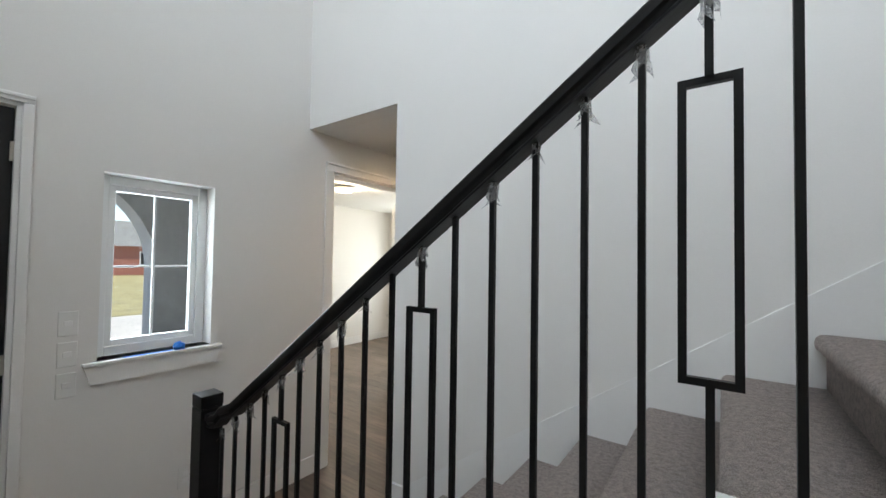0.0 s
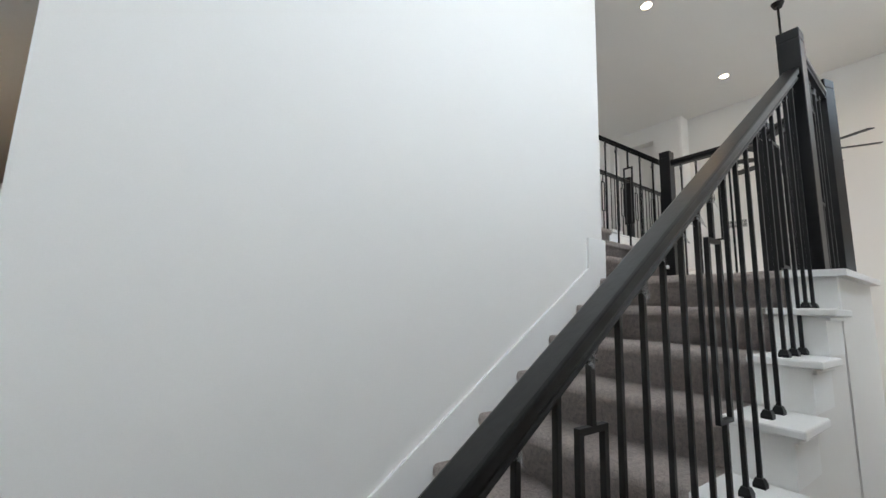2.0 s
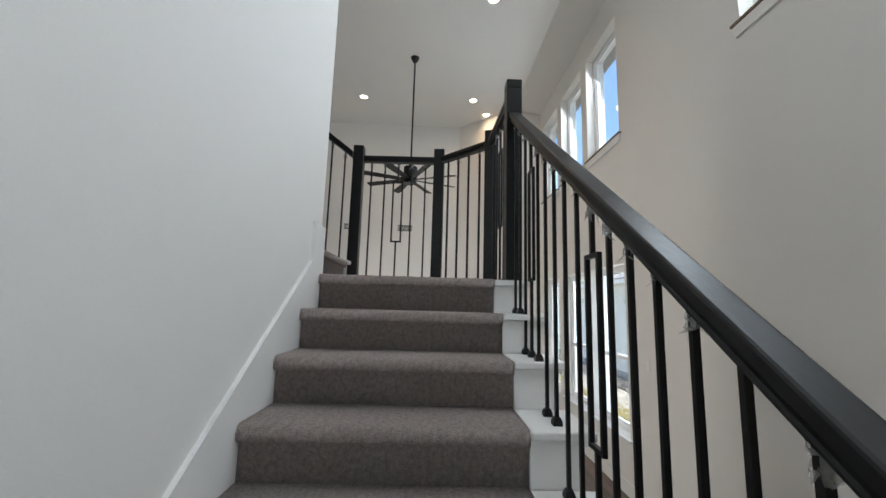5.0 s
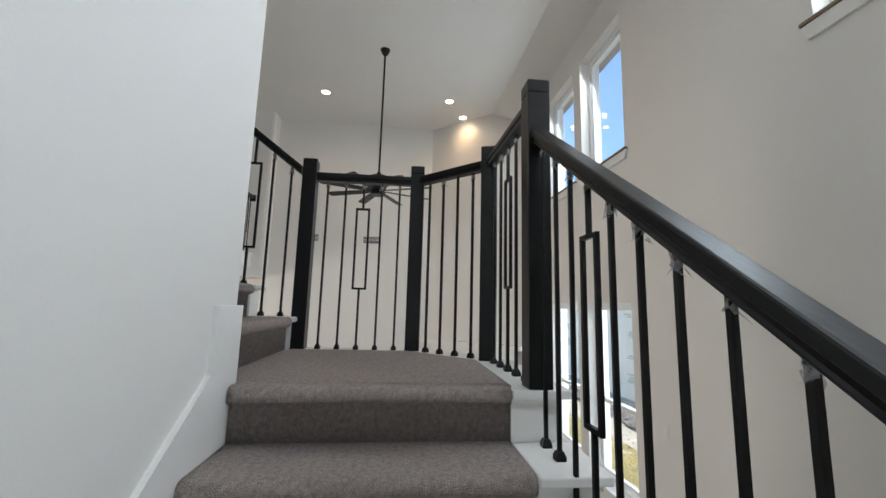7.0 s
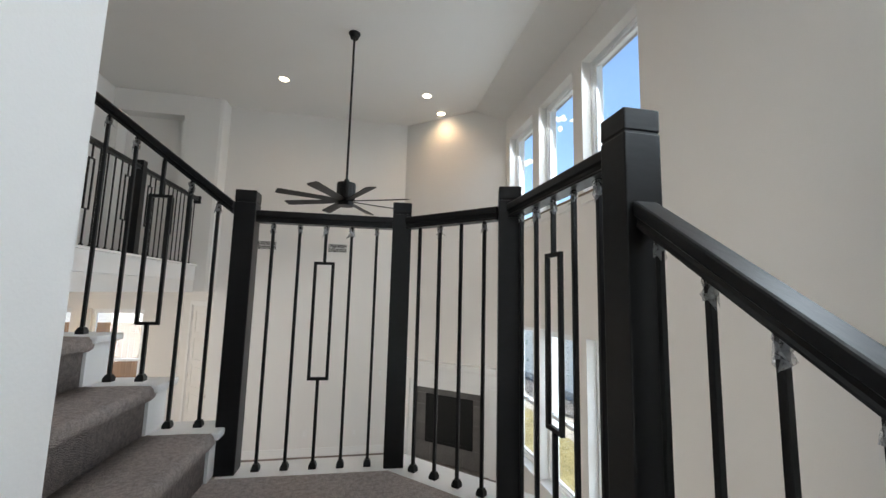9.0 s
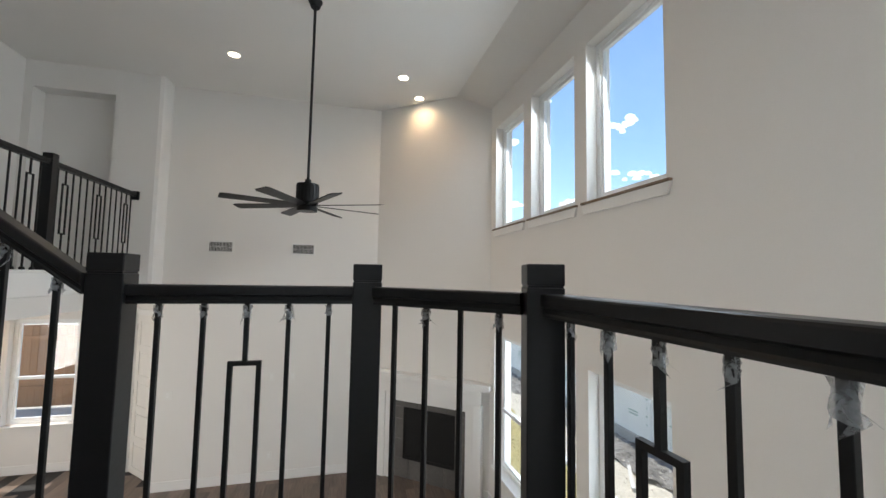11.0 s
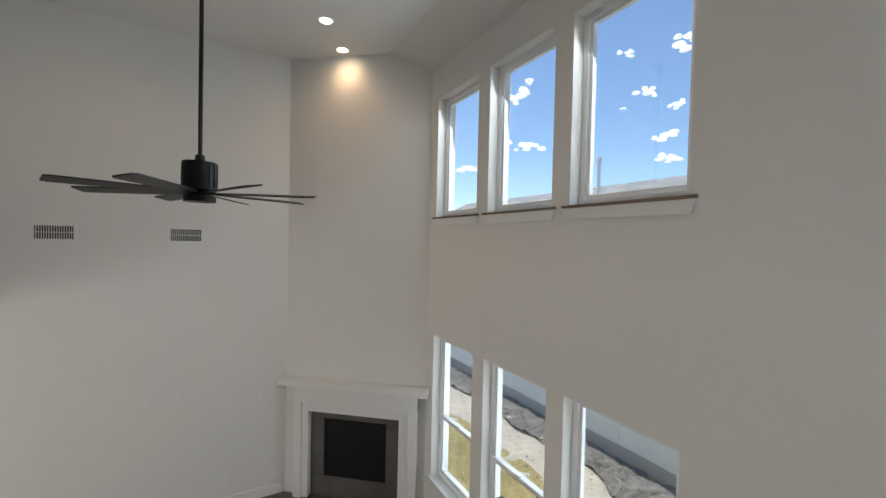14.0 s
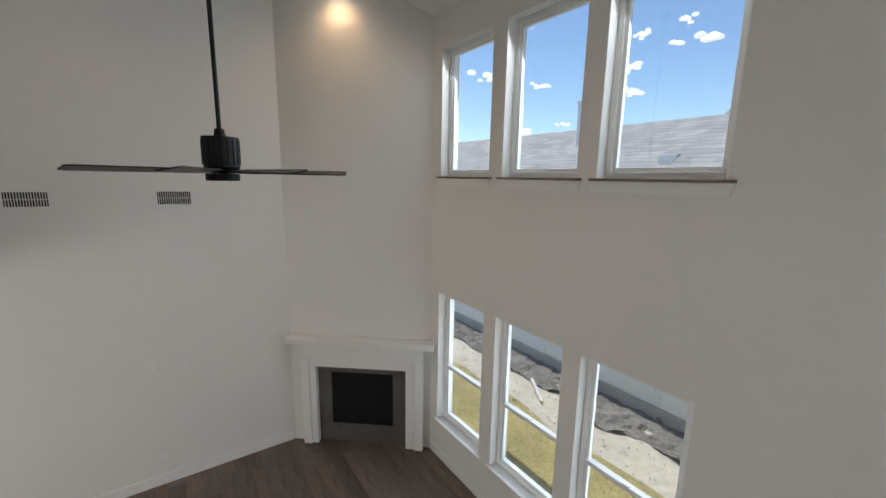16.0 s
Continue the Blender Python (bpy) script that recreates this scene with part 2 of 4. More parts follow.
wall("wall_stair_return", "y", 0.14, 3.60, 2.265, 2.405, 0, 6.0, [], WALL, "painted wall beside the upper stair flight")
stub = [(8.53, 1.97), (8.95, 1.97), (8.95, 2.499), (8.47, 2.499), (8.47, 2.03), (8.486, 1.986)]
tagged(prism("wall_balcony_stub", stub, SOFFIT, 6.0, WALL), "painted wall stub with a rounded corner at the balcony end", "wall", kind="structure")
wall("wall_upper_hall", "x", 2.42, 8.70, 3.60, 3.74, SOFFIT, 6.0, [], WALL, "painted upper hall wall")
wall("wall_upper_hall_end", "y", 2.5, 3.6, 8.47, 8.70, SOFFIT, 6.0, [(2.56, 3.5, UP, 5.55)], WALL, "painted end wall of the upper hall with a tall niche")
wall("wall_niche_back", "y", 2.5, 3.74, 8.70, 8.84, SOFFIT, 6.0, [], WALL, "painted back of the tall niche")
# the dining room under the balcony
DG = Matrix(((0.7071, -0.7071, 0, 8.87), (0.7071, 0.7071, 0, 1.93), (0, 0, 1, 0), (0, 0, 0, 1)))
dw = wall("wall_dining_angle", "x", 0.0, 1.25, -0.14, 0.0, 0, SOFFIT, [(0.09, 0.89, 0, 2.44)], WALL, "painted angled wall with a white panel door")
dw.matrix_world = DG
wall("wall_dining_far", "y", 2.7, 6.2, 9.75, 9.95, 0, SOFFIT, [(3.45, 4.35, 0.72, 2.33), (4.6, 5.5, 0.72, 2.33)], WALL, "painted dining room wall with windows")
wall("wall_dining_back", "x", 2.28, 9.95, 6.0, 6.2, 0, SOFFIT, [(4.4, 6.6, 0.75, 2.25)], WALL, "painted dining room back wall")
wall("wall_dining_side", "y", 3.6, 6.0, 2.28, 2.42, 0, SOFFIT, [], WALL, "painted dining room side wall")
# the front room
wall("wall_room_back", "x", -4.6, -1.51, 4.4, 4.6, 0, 2.77, [(-4.0, -2.6, 0.9, 2.3)], WALL, "painted wall of the front room")
wall("wall_room_far", "y", 0.1, 4.6, -4.75, -4.6, 0, 2.77, [], WALL, "painted far wall of the front room")
wall("wall_room_side", "x", -4.6, -1.51, 0.0, 0.12, -0.2, 2.77, [], WALL, "painted side wall of the front room")


def ceiling(name, pts, z0, z1, label="flat white painted ceiling"):
    return tagged(prism(name, pts, z0, z1, CEIL), label, "ceiling", kind="structure")


ceiling("ceiling_main", [(-1.51, -2.2), (8.95, -2.2), (8.95, 2.5), (8.95, 3.8), (2.28, 3.8), (2.28, 0.14), (-1.51, 0.14)], CEILING, 6.1)
ceiling("ceiling_slope", [(-2.92, 5.45), (-2.2, CEILING), (-2.2, 6.12), (-2.92, 6.12)], -1.62, 8.95, "sloping strip of white ceiling").matrix_world = Matrix(((0, 0, 1, 0), (1, 0, 0, 0), (0, 1, 0, 0), (0, 0, 0, 1)))
ceiling("ceiling_hall", [(-1.29, 0.14), (-0.375, 0.14), (-0.375, 3.2), (-1.29, 3.2)], 2.67, 2.8)
ceiling("ceiling_room", [(-4.75, 0.0), (-1.51, 0.0), (-1.51, 4.6), (-4.75, 4.6)], 2.67, 2.8)
ceiling("ceiling_dining", [(2.28, 3.74), (8.95, 3.74), (8.95, 1.975), (10.0, 1.975), (10.0, 6.2), (2.28, 6.2)], SOFFIT, 2.8)
up = tagged(prism("floor_upper", [(2.42, 1.26), (3.50, 1.26), (3.50, 2.2), (8.47, 2.2), (8.47, 3.6), (2.42, 3.6)], SOFFIT, UP - 0.012, TRIM), "upper hall floor edge with white soffit", "floor", kind="structure")
tagged(prism("floor_upper_carpet", [(2.42, 1.26), (3.38, 1.26), (3.38, 2.32), (8.47, 2.32), (8.47, 3.6), (2.42, 3.6)], UP - 0.011, UP + 0.004, CARPET), "grey-brown carpet of the upper hall", "carpet", kind="structure")
fascia = thing("fascia_trim", "white painted fascia boards along the balcony edge", "trim", kind="structure")
box("fascia_cap", 3.50, 8.469, 2.155, 2.32, UP - 0.012, UP + 0.018, TRIM, fascia, 0.006)
box("fascia_board", 3.52, 8.469, 2.182, 2.199, 2.86, UP - 0.012, TRIM, fascia, 0.004)
box("fascia_board", 3.52, 8.469, 2.188, 2.199, SOFFIT - 0.01, 2.855, WALL, fascia, 0.002)


# ---- baseboards ----
def baseboard(x0, x1, y0, y1, label="white painted baseboard"):
    bm = bmesh.new()
    add_box(bm, x0, x1, y0, y1, 0.0, 0.135, 0.004)
    return tagged(part("baseboard", bm, TRIM), label, "baseboard", kind="structure")


baseboard(8.754, 8.770, -1.10, 1.96)
baseboard(-1.2, 7.50, WIN_Y, WIN_Y + 0.016)
baseboard(-1.29, -1.274, -1.50, 0.15)
baseboard(-1.29, -1.274, 1.42, 3.2)
baseboard(-4.6, -1.7, 4.384, 4.40)
baseboard(-4.6, -4.584, 0.12, 4.38)
baseboard(9.734, 9.75, 3.0, 6.0)
for u0, u1 in ((-0.0, 0.15), (1.90, FPL)):
    bb = box("baseboard", u0, u1, 0.0, 0.016, 0, 0.135, TRIM, bevel=0.004)
    bb.matrix_world = FP
    tagged(bb, "white painted baseboard", "baseboard", kind="structure")


# ---- windows ----
def window(name, x0, x1, z0, z1, hung, label, m=None):
    """A white vinyl window in a reveal; x along the wall, the room on the +y side of y = 0."""
    w = thing(name, label, "window", kind="structure")
    yf, yb = -0.105, -0.165
    f = 0.05
    bm = bmesh.new()
    for a in ((x0, x0 + f, z0, z1), (x1 - f, x1, z0, z1), (x0 + f, x1 - f, z1 - f, z1), (x0 + f, x1 - f, z0, z0 + f)):
        add_box(bm, a[0], a[1], yb, yf, a[2], a[3], 0.004)
    part("window_frame", bm, VINYL, w)
    bm = bmesh.new()
    s = 0.032
    for a in ((x0 + f, x0 + f + s, z0 + f, z1 - f), (x1 - f - s, x1 - f, z0 + f, z1 - f), (x0 + f + s, x1 - f - s, z1 - f - s, z1 - f), (x0 + f + s, x1 - f - s, z0 + f, z0 + f + s)):
        add_box(bm, a[0], a[1], yb + 0.008, yf - 0.014, a[2], a[3], 0.003)
    part("sash", bm, VINYL, w)
    if hung:
        zr = z0 + 0.43 * (z1 - z0)
        r = box("meeting_rail", x0 + f, x1 - f, yb + 0.004, yf + 0.006, zr - 0.022, zr + 0.022, VINYL, w, 0.004)
        box("sash_lock", (x0 + x1) / 2 - 0.03, (x0 + x1) / 2 + 0.03, yf - 0.02, yf + 0.012, zr + 0.022, zr + 0.036, VINYL, r, 0.003)
        panes = ((z0 + f + s, zr - 0.022), (zr + 0.022, z1 - f - s))
    else:
        panes = ((z0 + f + s, z1 - f - s),)
    for a, b in panes:
        p = box("pane", x0 + f + s, x1 - f - s, -0.140, -0.136, a, b, GLASS, w)
        p.visible_shadow = False
    if m:
        w.matrix_world = m
    return w


WM = Matrix.Translation((0, WIN_Y, 0))
for i, (a, b) in enumerate(WIN_X):
    w = window("window_%d" % (i + 1), a, b, *LOW, True, "white single-hung window looking onto the side yard", WM)
    box("window_sill", a - 0.045, b + 0.045, -0.10, 0.03, LOW[0] - 0.022, LOW[0], TRIM, w, 0.005)
for i, (a, b) in enumerate(HIGH_X):
    w = window("window_%d" % (i + 4), a, b, *HIGH, False, "white fixed upper window with sky behind it", WM)
    box("window_sill", a - 0.05, b + 0.05, -0.10, 0.034, HIGH[0] - 0.02, HIGH[0], RAW_WOOD, w, 0.003, "unpainted wooden sill edge")
    bm = bmesh.new()
    add_prism(bm, [(a - 0.05, HIGH[0] - 0.021), (b + 0.05, HIGH[0] - 0.021), (b + 0.022, HIGH[0] - 0.105), (a - 0.022, HIGH[0] - 0.105)], -0.022, -0.001)
    bmesh.ops.transform(bm, matrix=XZ, verts=bm.verts)
    part("apron", bm, TRIM, w)
# the foyer window, in the front wall
FM = Matrix(((0, 1, 0, -1.29), (1, 0, 0, 0), (0, 0, 1, 0), (0, 0, 0, 1)))
w = window("window_10", -1.225, -0.68, 1.123, 2.105, False, "small white foyer window with a four-pane grille", FM)
box("grille", -0.959, -0.947, -0.146, -0.130, 1.18, 2.05, VINYL, w, 0.003)
box("grille", -1.17, -0.960, -0.146, -0.130, 1.60, 1.612, VINYL, w, 0.003)
box("grille", -0.946, -0.74, -0.146, -0.130, 1.60, 1.612, VINYL, w, 0.003)
box("window_sill", -1.285, -0.62, -0.10, 0.034, 1.103, 1.123, TRIM, w, 0.004)
bm = bmesh.new()
add_prism(bm, [(-1.28, 1.102), (-0.625, 1.102), (-0.655, 1.01), (-1.25, 1.01)], -0.022, -0.001)
bmesh.ops.transform(bm, matrix=XZ, verts=bm.verts)
part("apron", bm, TRIM, w)
# dining room windows
DM = Matrix(((0, -1, 0, 9.75), (1, 0, 0, 0), (0, 0, 1, 0), (0, 0, 0, 1)))
for i, (a, b) in enumerate(((3.45, 4.35), (4.6, 5.5))):
    w = window("window_%d" % (i + 11), a, b, 0.72, 2.33, True, "white single-hung dining room window", DM)
    w.matrix_world = Matrix(((0, -1, 0, 9.75), (1, 0, 0, 0), (0, 0, 1, 0), (0, 0, 0, 1)))
    box("window_sill", a - 0.05, b + 0.05, -0.10, 0.03, 0.70, 0.72, TRIM, w, 0.005)


# ---- doors ----
def panel_door(name, width, height, label, m, mat=DOOR_PAINT, panels=5):
    """A panelled leaf, x from the hinge, facing +y."""
    dr = thing(name, label, "door", kind="structure")
    bm = bmesh.new()
    st, rail = 0.11, 0.10
    add_box(bm, 0, width, -0.02, 0.008, 0.01, height)
    add_box(bm, 0, st, 0.008, 0.02, 0.01, height, 0.003)
    add_box(bm, width - st, width, 0.008, 0.02, 0.01, height, 0.003)
    ph = (height - 0.01 - rail * (panels + 1)) / panels
    for i in range(panels + 1):
        z = 0.01 + i * (ph + rail)
        add_box(bm, st, width - st, 0.008, 0.02, z, z + rail, 0.003)
    part("leaf", bm, mat, dr)
    for i in range(panels):
        z = 0.01 + i * (ph + rail) + rail
        box("panel", st + 0.035, width - st - 0.035, 0.004, 0.017, z + 0.035, z + ph - 0.035, mat, dr, 0.005)
    bm = bmesh.new()
    add_tube(bm, 0.03, 0.03, 0.0, 0.012, 20, pose(width - 0.065, 0.02, 0.95, -90))
    add_tube(bm, 0.011, 0.011, 0.012, 0.045, 12, pose(width - 0.065, 0.02, 0.95, -90))
    add_box(bm, width - 0.18, width - 0.055, 0.058, 0.076, 0.94, 0.96, 0.005)
    part("door_handle", bm, NICKEL, dr, "brushed metal lever handle")
    for z in (0.25, height / 2, height - 0.2):
        box("hinge", -0.012, 0.012, 0.012, 0.026, z - 0.045, z + 0.045, NICKEL, dr, 0.002)
    dr.matrix_world = m
    return dr


def casing(name, u0, u1, height, m, label="white painted door casing", w=0.075):
    c = thing(name, label, "trim", kind="structure")
    for a, b, z0, z1 in ((u0 - w, u0, 0, height), (u1, u1 + w, 0, height), (u0 - w, u1 + w, height, height + w)):
        o = box("casing_board", a, b, 0.0, 0.018, z0, z1, TRIM, c, 0.004)
        if z1 > height:
            box("casing_bead", a, b, 0.018, 0.026, z1 - 0.022, z1 - 0.004, TRIM, o, 0.003)
    for a, b, z0, z1 in ((u0, u0 + 0.018, 0, height), (u1 - 0.018, u1, 0, height), (u0 + 0.018, u1 - 0.018, height - 0.018, height)):
        box("jamb", a, b, -0.16, 0.0, z0, z1, TRIM, c, 0.002)
    c.matrix_world = m
    return c


panel_door("door_1", 0.78, 2.42, "closed white five-panel door in the angled wall", DG @ pose(0.88, -0.03, 0, 0, 0, 0) @ Matrix.Diagonal((-1, 1, 1, 1)))
casing("trim_door_1", 0.09, 0.89, 2.44, DG)
FW = Matrix(((0, 1, 0, -1.29), (-1, 0, 0, 0), (0, 0, 1, 0), (0, 0, 0, 1)))
casing("trim_door_2", -1.34, -0.23, 2.38, FW)
panel_door("door_2", 0.92, 2.34, "white panel door standing open into the front room", pose(-1.54, 1.335, 0, 0, 0, 137), DOOR_PAINT)
casing("trim_door_3", 1.525, 2.50, 2.36, FW, w=0.04)
panel_door("door_3", 0.935, 2.335, "closed black front door", Matrix(((0, 1, 0, -1.33), (-1, 0, 0, -1.545), (0, 0, 1, 0), (0, 0, 0, 1))), BLACK_DOOR, 3)


# ---- stairs ----
RISE, RUN, NOSE = 0.18, 0.257, 2.34
RISE2, RUN2, NOSE2 = 0.185, 0.228, 0.06
LAND = 11 * RISE
stairs = thing("staircase", "carpeted staircase with white tread ends and a turning landing", "staircase")


def carpet_profile(rise, run):
    return [(0.03, -rise), (0.03, -0.058), (0.014, -0.056), (0.003, -0.044), (0.0, -0.028), (0.004, -0.012), (0.014, -0.002), (0.03, 0.0), (run * 0.55, 0.001), (run + 0.03, 0.0), (run + 0.03, -rise)]


def carpet_step(profile, length, cuts=46):
    """A carpeted step with a rounded, slightly uneven nosing; it runs along y."""
    bm = bmesh.new()
    rings = []
    for k in range(cuts + 1):
        y = length * k / cuts
        ring = []
        for i, (x, z) in enumerate(profile):
            soft = 0.0035 if 0 < i < 9 else 0
            j = noise.noise((x * 30, y * 34, z * 30)) * soft + random.uniform(-0.5, 0.5) * soft * 0.6
            ring.append(bm.verts.new((x + j, y, z + j)))
        rings.append(ring)
    m = len(profile)
    for a, b in zip(rings, rings[1:]):
        for i in range(m):
            bm.faces.new((a[i], a[(i + 1) % m], b[(i + 1) % m], b[i]))
    bm.faces.new(rings[0][::-1])
    bm.faces.new(rings[-1])
    return bm


first = part("step", carpet_step(carpet_profile(RISE, RUN), 0.935), CARPET, stairs, smooth=True)
cap0 = None
for k in range(1, 11):
    x, z = NOSE - (11 - k) * RUN, k * RISE
    at = Matrix.Translation((x, -0.955, z))
    if k == 1:
        first.matrix_basis = at
        cap0 = box("tread_cap", -0.012, RUN + 0.012, -1.168, -0.955, -0.028, 0.001, TRIM, stairs, 0.006)
        rc0 = box("riser_cap", 0.018, RUN + 0.016, -1.132, -0.957, -RISE, -0.03, TRIM, stairs)
        cv0 = box("cove", 0.005, RUN + 0.012, -1.147, -1.133, -0.046, -0.029, TRIM, stairs, 0.004)
        cap0.matrix_basis = rc0.matrix_basis = cv0.matrix_basis = Matrix.Translation((x, 0, z))
    else:
        again(first, "step", at, stairs)
        for o in (cap0, rc0, cv0):
            again(o, o.name.split(".")[0], Matrix.Translation((x, 0, z)), stairs)
bm = bmesh.new()
for k in range(2, 11):
    x = NOSE - (11 - k) * RUN
    add_box(bm, x + 0.018, x + RUN + 0.018, -1.130, -0.03, 0, (k - 1) * RISE - 0.001)
tagged(part("wall_under_stairs", bm, WALL), "painted wall below the open side of the stairs", "wall", kind="structure")

inner = [(2.385, -0.965), (3.04, -0.965), (3.395, -0.62), (3.41, 0.10), (2.43, 0.10), (2.43, -0.02), (2.385, -0.02)]
outer = [(2.328, -1.168), (3.115, -1.168), (3.58, -0.70), (3.575, 0.055), (3.36, 0.055), (3.36, -0.60), (3.02, -0.935), (2.42, -0.935), (2.42, -0.957), (2.328, -0.957)]
body = [(2.40, -1.13), (3.10, -1.13), (3.54, -0.68), (3.535, 0.09), (2.43, 0.09), (2.43, -0.03), (2.40, -0.03)]
prism("landing_carpet", inner, LAND - 0.05, LAND, CARPET, stairs, "flat carpeted landing")
prism("landing_cap", outer, LAND - 0.035, LAND - 0.006, TRIM, stairs, "white landing border board")
edge = part("step", carpet_step([(a, b) for a, b in carpet_profile(RISE, 0.06)], 0.935), CARPET, stairs, smooth=True)
edge.matrix_basis = Matrix.Translation((NOSE, -0.955, LAND))
box("riser_cap", 2.358, 2.40, -1.132, -0.957, LAND - RISE, LAND - 0.036, TRIM, stairs)
tagged(prism("wall_under_landing", body, 0, LAND - 0.036, WALL), "painted angled wall below the landing", "wall", kind="structure")
first2 = None
for k in range(6):
    y, z = NOSE2 + k * RUN2, LAND + (k + 1) * RISE2
    at = Matrix.Translation((3.385, y, z)) @ pose(0, 0, 0, 0, 0, 90)
    capm = Matrix.Translation((0, y, z))
    if not first2:
        first2 = part("step", carpet_step(carpet_profile(RISE2, RUN2), 0.962), CARPET, stairs, smooth=True)
        first2.matrix_basis = at
        c2 = box("tread_cap", 3.372, 3.545, -0.012, RUN2 + 0.012, -0.028, 0.001, TRIM, stairs, 0.006)
        r2 = box("riser_cap", 3.375, 3.512, 0.018, RUN2 + 0.016, -RISE2, -0.03, TRIM, stairs)
        c2.matrix_basis = r2.matrix_basis = capm
    elif k < 5:
        again(first2, "step", at, stairs)
        for o in (c2, r2):
            again(o, o.name.split(".")[0], capm, stairs)
bm = bmesh.new()
for k in range(1, 5):
    y = NOSE2 + k * RUN2
    add_box(bm, 2.43, 3.51, y + 0.02, y + RUN2 + 0.018, 0, LAND + k * RISE2 - 0.001)
tagged(part("wall_under_upper_stairs", bm, WALL), "painted wall below the upper flight", "wall", kind="structure")
skirt = [(-0.40, 0.0), (-0.10, 0.0), (2.42, 1.78), (2.42, 2.24), (2.232, 2.24), (2.232, 2.035), (-0.26, 0.29), (-0.40, 0.29)]
prism("skirt_board", skirt, 0.0, 0.018, TRIM, stairs, "white painted skirt board along the wall", XZ, 0.003)
box("skirt_return", 2.42, 2.436, 0.0, 0.055, LAND, 2.24, TRIM, stairs, 0.003)


# ---- railings ----
railing = thing("stair_railing", "black oak stair railing with black metal balusters", "railing")
RY = -1.06
BAR = 0.0064
FRAME = 0.0387  # half width of an open rectangle
PH = 0.0435  # half width of a newel post


def post(x, y, z0, z1, parent, turn=0.0):
    """A square newel post with a chamfered cap block."""
    bm = bmesh.new()
    add_box(bm, -PH, PH, -PH, PH, z0, z1 - 0.055, 0.003)
    p = part("newel_post", bm, BLACK_WOOD, parent)
    p.matrix_basis = pose(x, y, 0, 0, 0, turn)
    bm = bmesh.new()
    add_box(bm, -PH + 0.003, PH - 0.003, -PH + 0.003, PH - 0.003, z1 - 0.055, z1 - 0.050)
    add_box(bm, -PH, PH, -PH, PH, z1 - 0.050, z1, 0.003)
    part("post_cap", bm, BLACK_WOOD, p)
    return p


RAIL_SHAPE = [(-0.031, 0.025), (-0.029, 0.029), (-0.024, 0.031), (0.024, 0.031), (0.029, 0.029), (0.031, 0.025), (0.031, 0.004), (0.024, -0.001), (0.022, -0.012), (0.025, -0.017), (0.025, -0.022), (-0.025, -0.022), (-0.025, -0.017), (-0.022, -0.012), (-0.024, -0.001), (-0.031, 0.004)]


def handrail(points, parent):
    """A moulded rail swept upright along points."""
    bm = bmesh.new()
    rings = []
    pts = [Vector(p) for p in points]
    for i, p in enumerate(pts):
        t = (pts[min(i + 1, len(pts) - 1)] - pts[max(i - 1, 0)])
        flat = Vector((t.x, t.y, 0)).normalized()
        side = Vector((-flat.y, flat.x, 0))
        lean = t.length / max(Vector((t.x, t.y)).length, 1e-6)
        rings.append([bm.verts.new(p + side * a + Vector((0, 0, b * min(lean, 1.06)))) for a, b in RAIL_SHAPE])
    m = len(RAIL_SHAPE)
    for a, b in zip(rings, rings[1:]):
        for i in range(m):
            bm.faces.new((a[i], a[(i + 1) % m], b[(i + 1) % m], b[i]))
    bm.faces.new(rings[0][::-1])
    bm.faces.new(rings[-1])
    return part("handrail", bm, RAIL_WOOD, parent)


bm = bmesh.new()
add_box(bm, -0.016, 0.016, -0.016, 0.016, 0.0, 0.012, 0.002)
geo = bmesh.ops.create_cone(bm, cap_ends=True, segments=4, radius1=0.0226, radius2=0.014, depth=0.016)
bmesh.ops.transform(bm, matrix=pose(0, 0, 0.020, 0, 0, 45), verts=geo["verts"])
SHOE = part("shoe", bm, METAL)
bars = {}
shoe_used = []


def baluster(x, y, z0, z1, parent, turn=0.0, framed=None):
    """A square metal bar with a shoe; framed: (low, high, half width) of its open rectangle."""
    bm = bmesh.new()
    if framed:
        a, b, h = framed
        add_box(bm, -BAR, BAR, -BAR, BAR, z0, a)
        add_box(bm, -BAR, BAR, -BAR, BAR, b, z1)
        add_box(bm, -h - BAR, h + BAR, -BAR, BAR, a - BAR, a + BAR)
        add_box(bm, -h - BAR, h + BAR, -BAR, BAR, b - BAR, b + BAR)
        add_box(bm, -h - BAR, -h + BAR, -BAR, BAR, a + BAR, b - BAR)
        add_box(bm, h - BAR, h + BAR, -BAR, BAR, a + BAR, b - BAR)
    else:
        add_box(bm, -BAR, BAR, -BAR, BAR, z0, z1, 0.0015)
    o = part("framed_baluster" if framed else "baluster", bm, METAL, parent)
    o.matrix_basis = pose(x, y, 0, 0, 0, turn)
    if not shoe_used:
        SHOE.parent = o
        SHOE.location = (0, 0, z0)
        shoe_used.append(1)
    else:
        again(SHOE, "shoe", Matrix.Translation((0, 0, z0)), o)
    return o


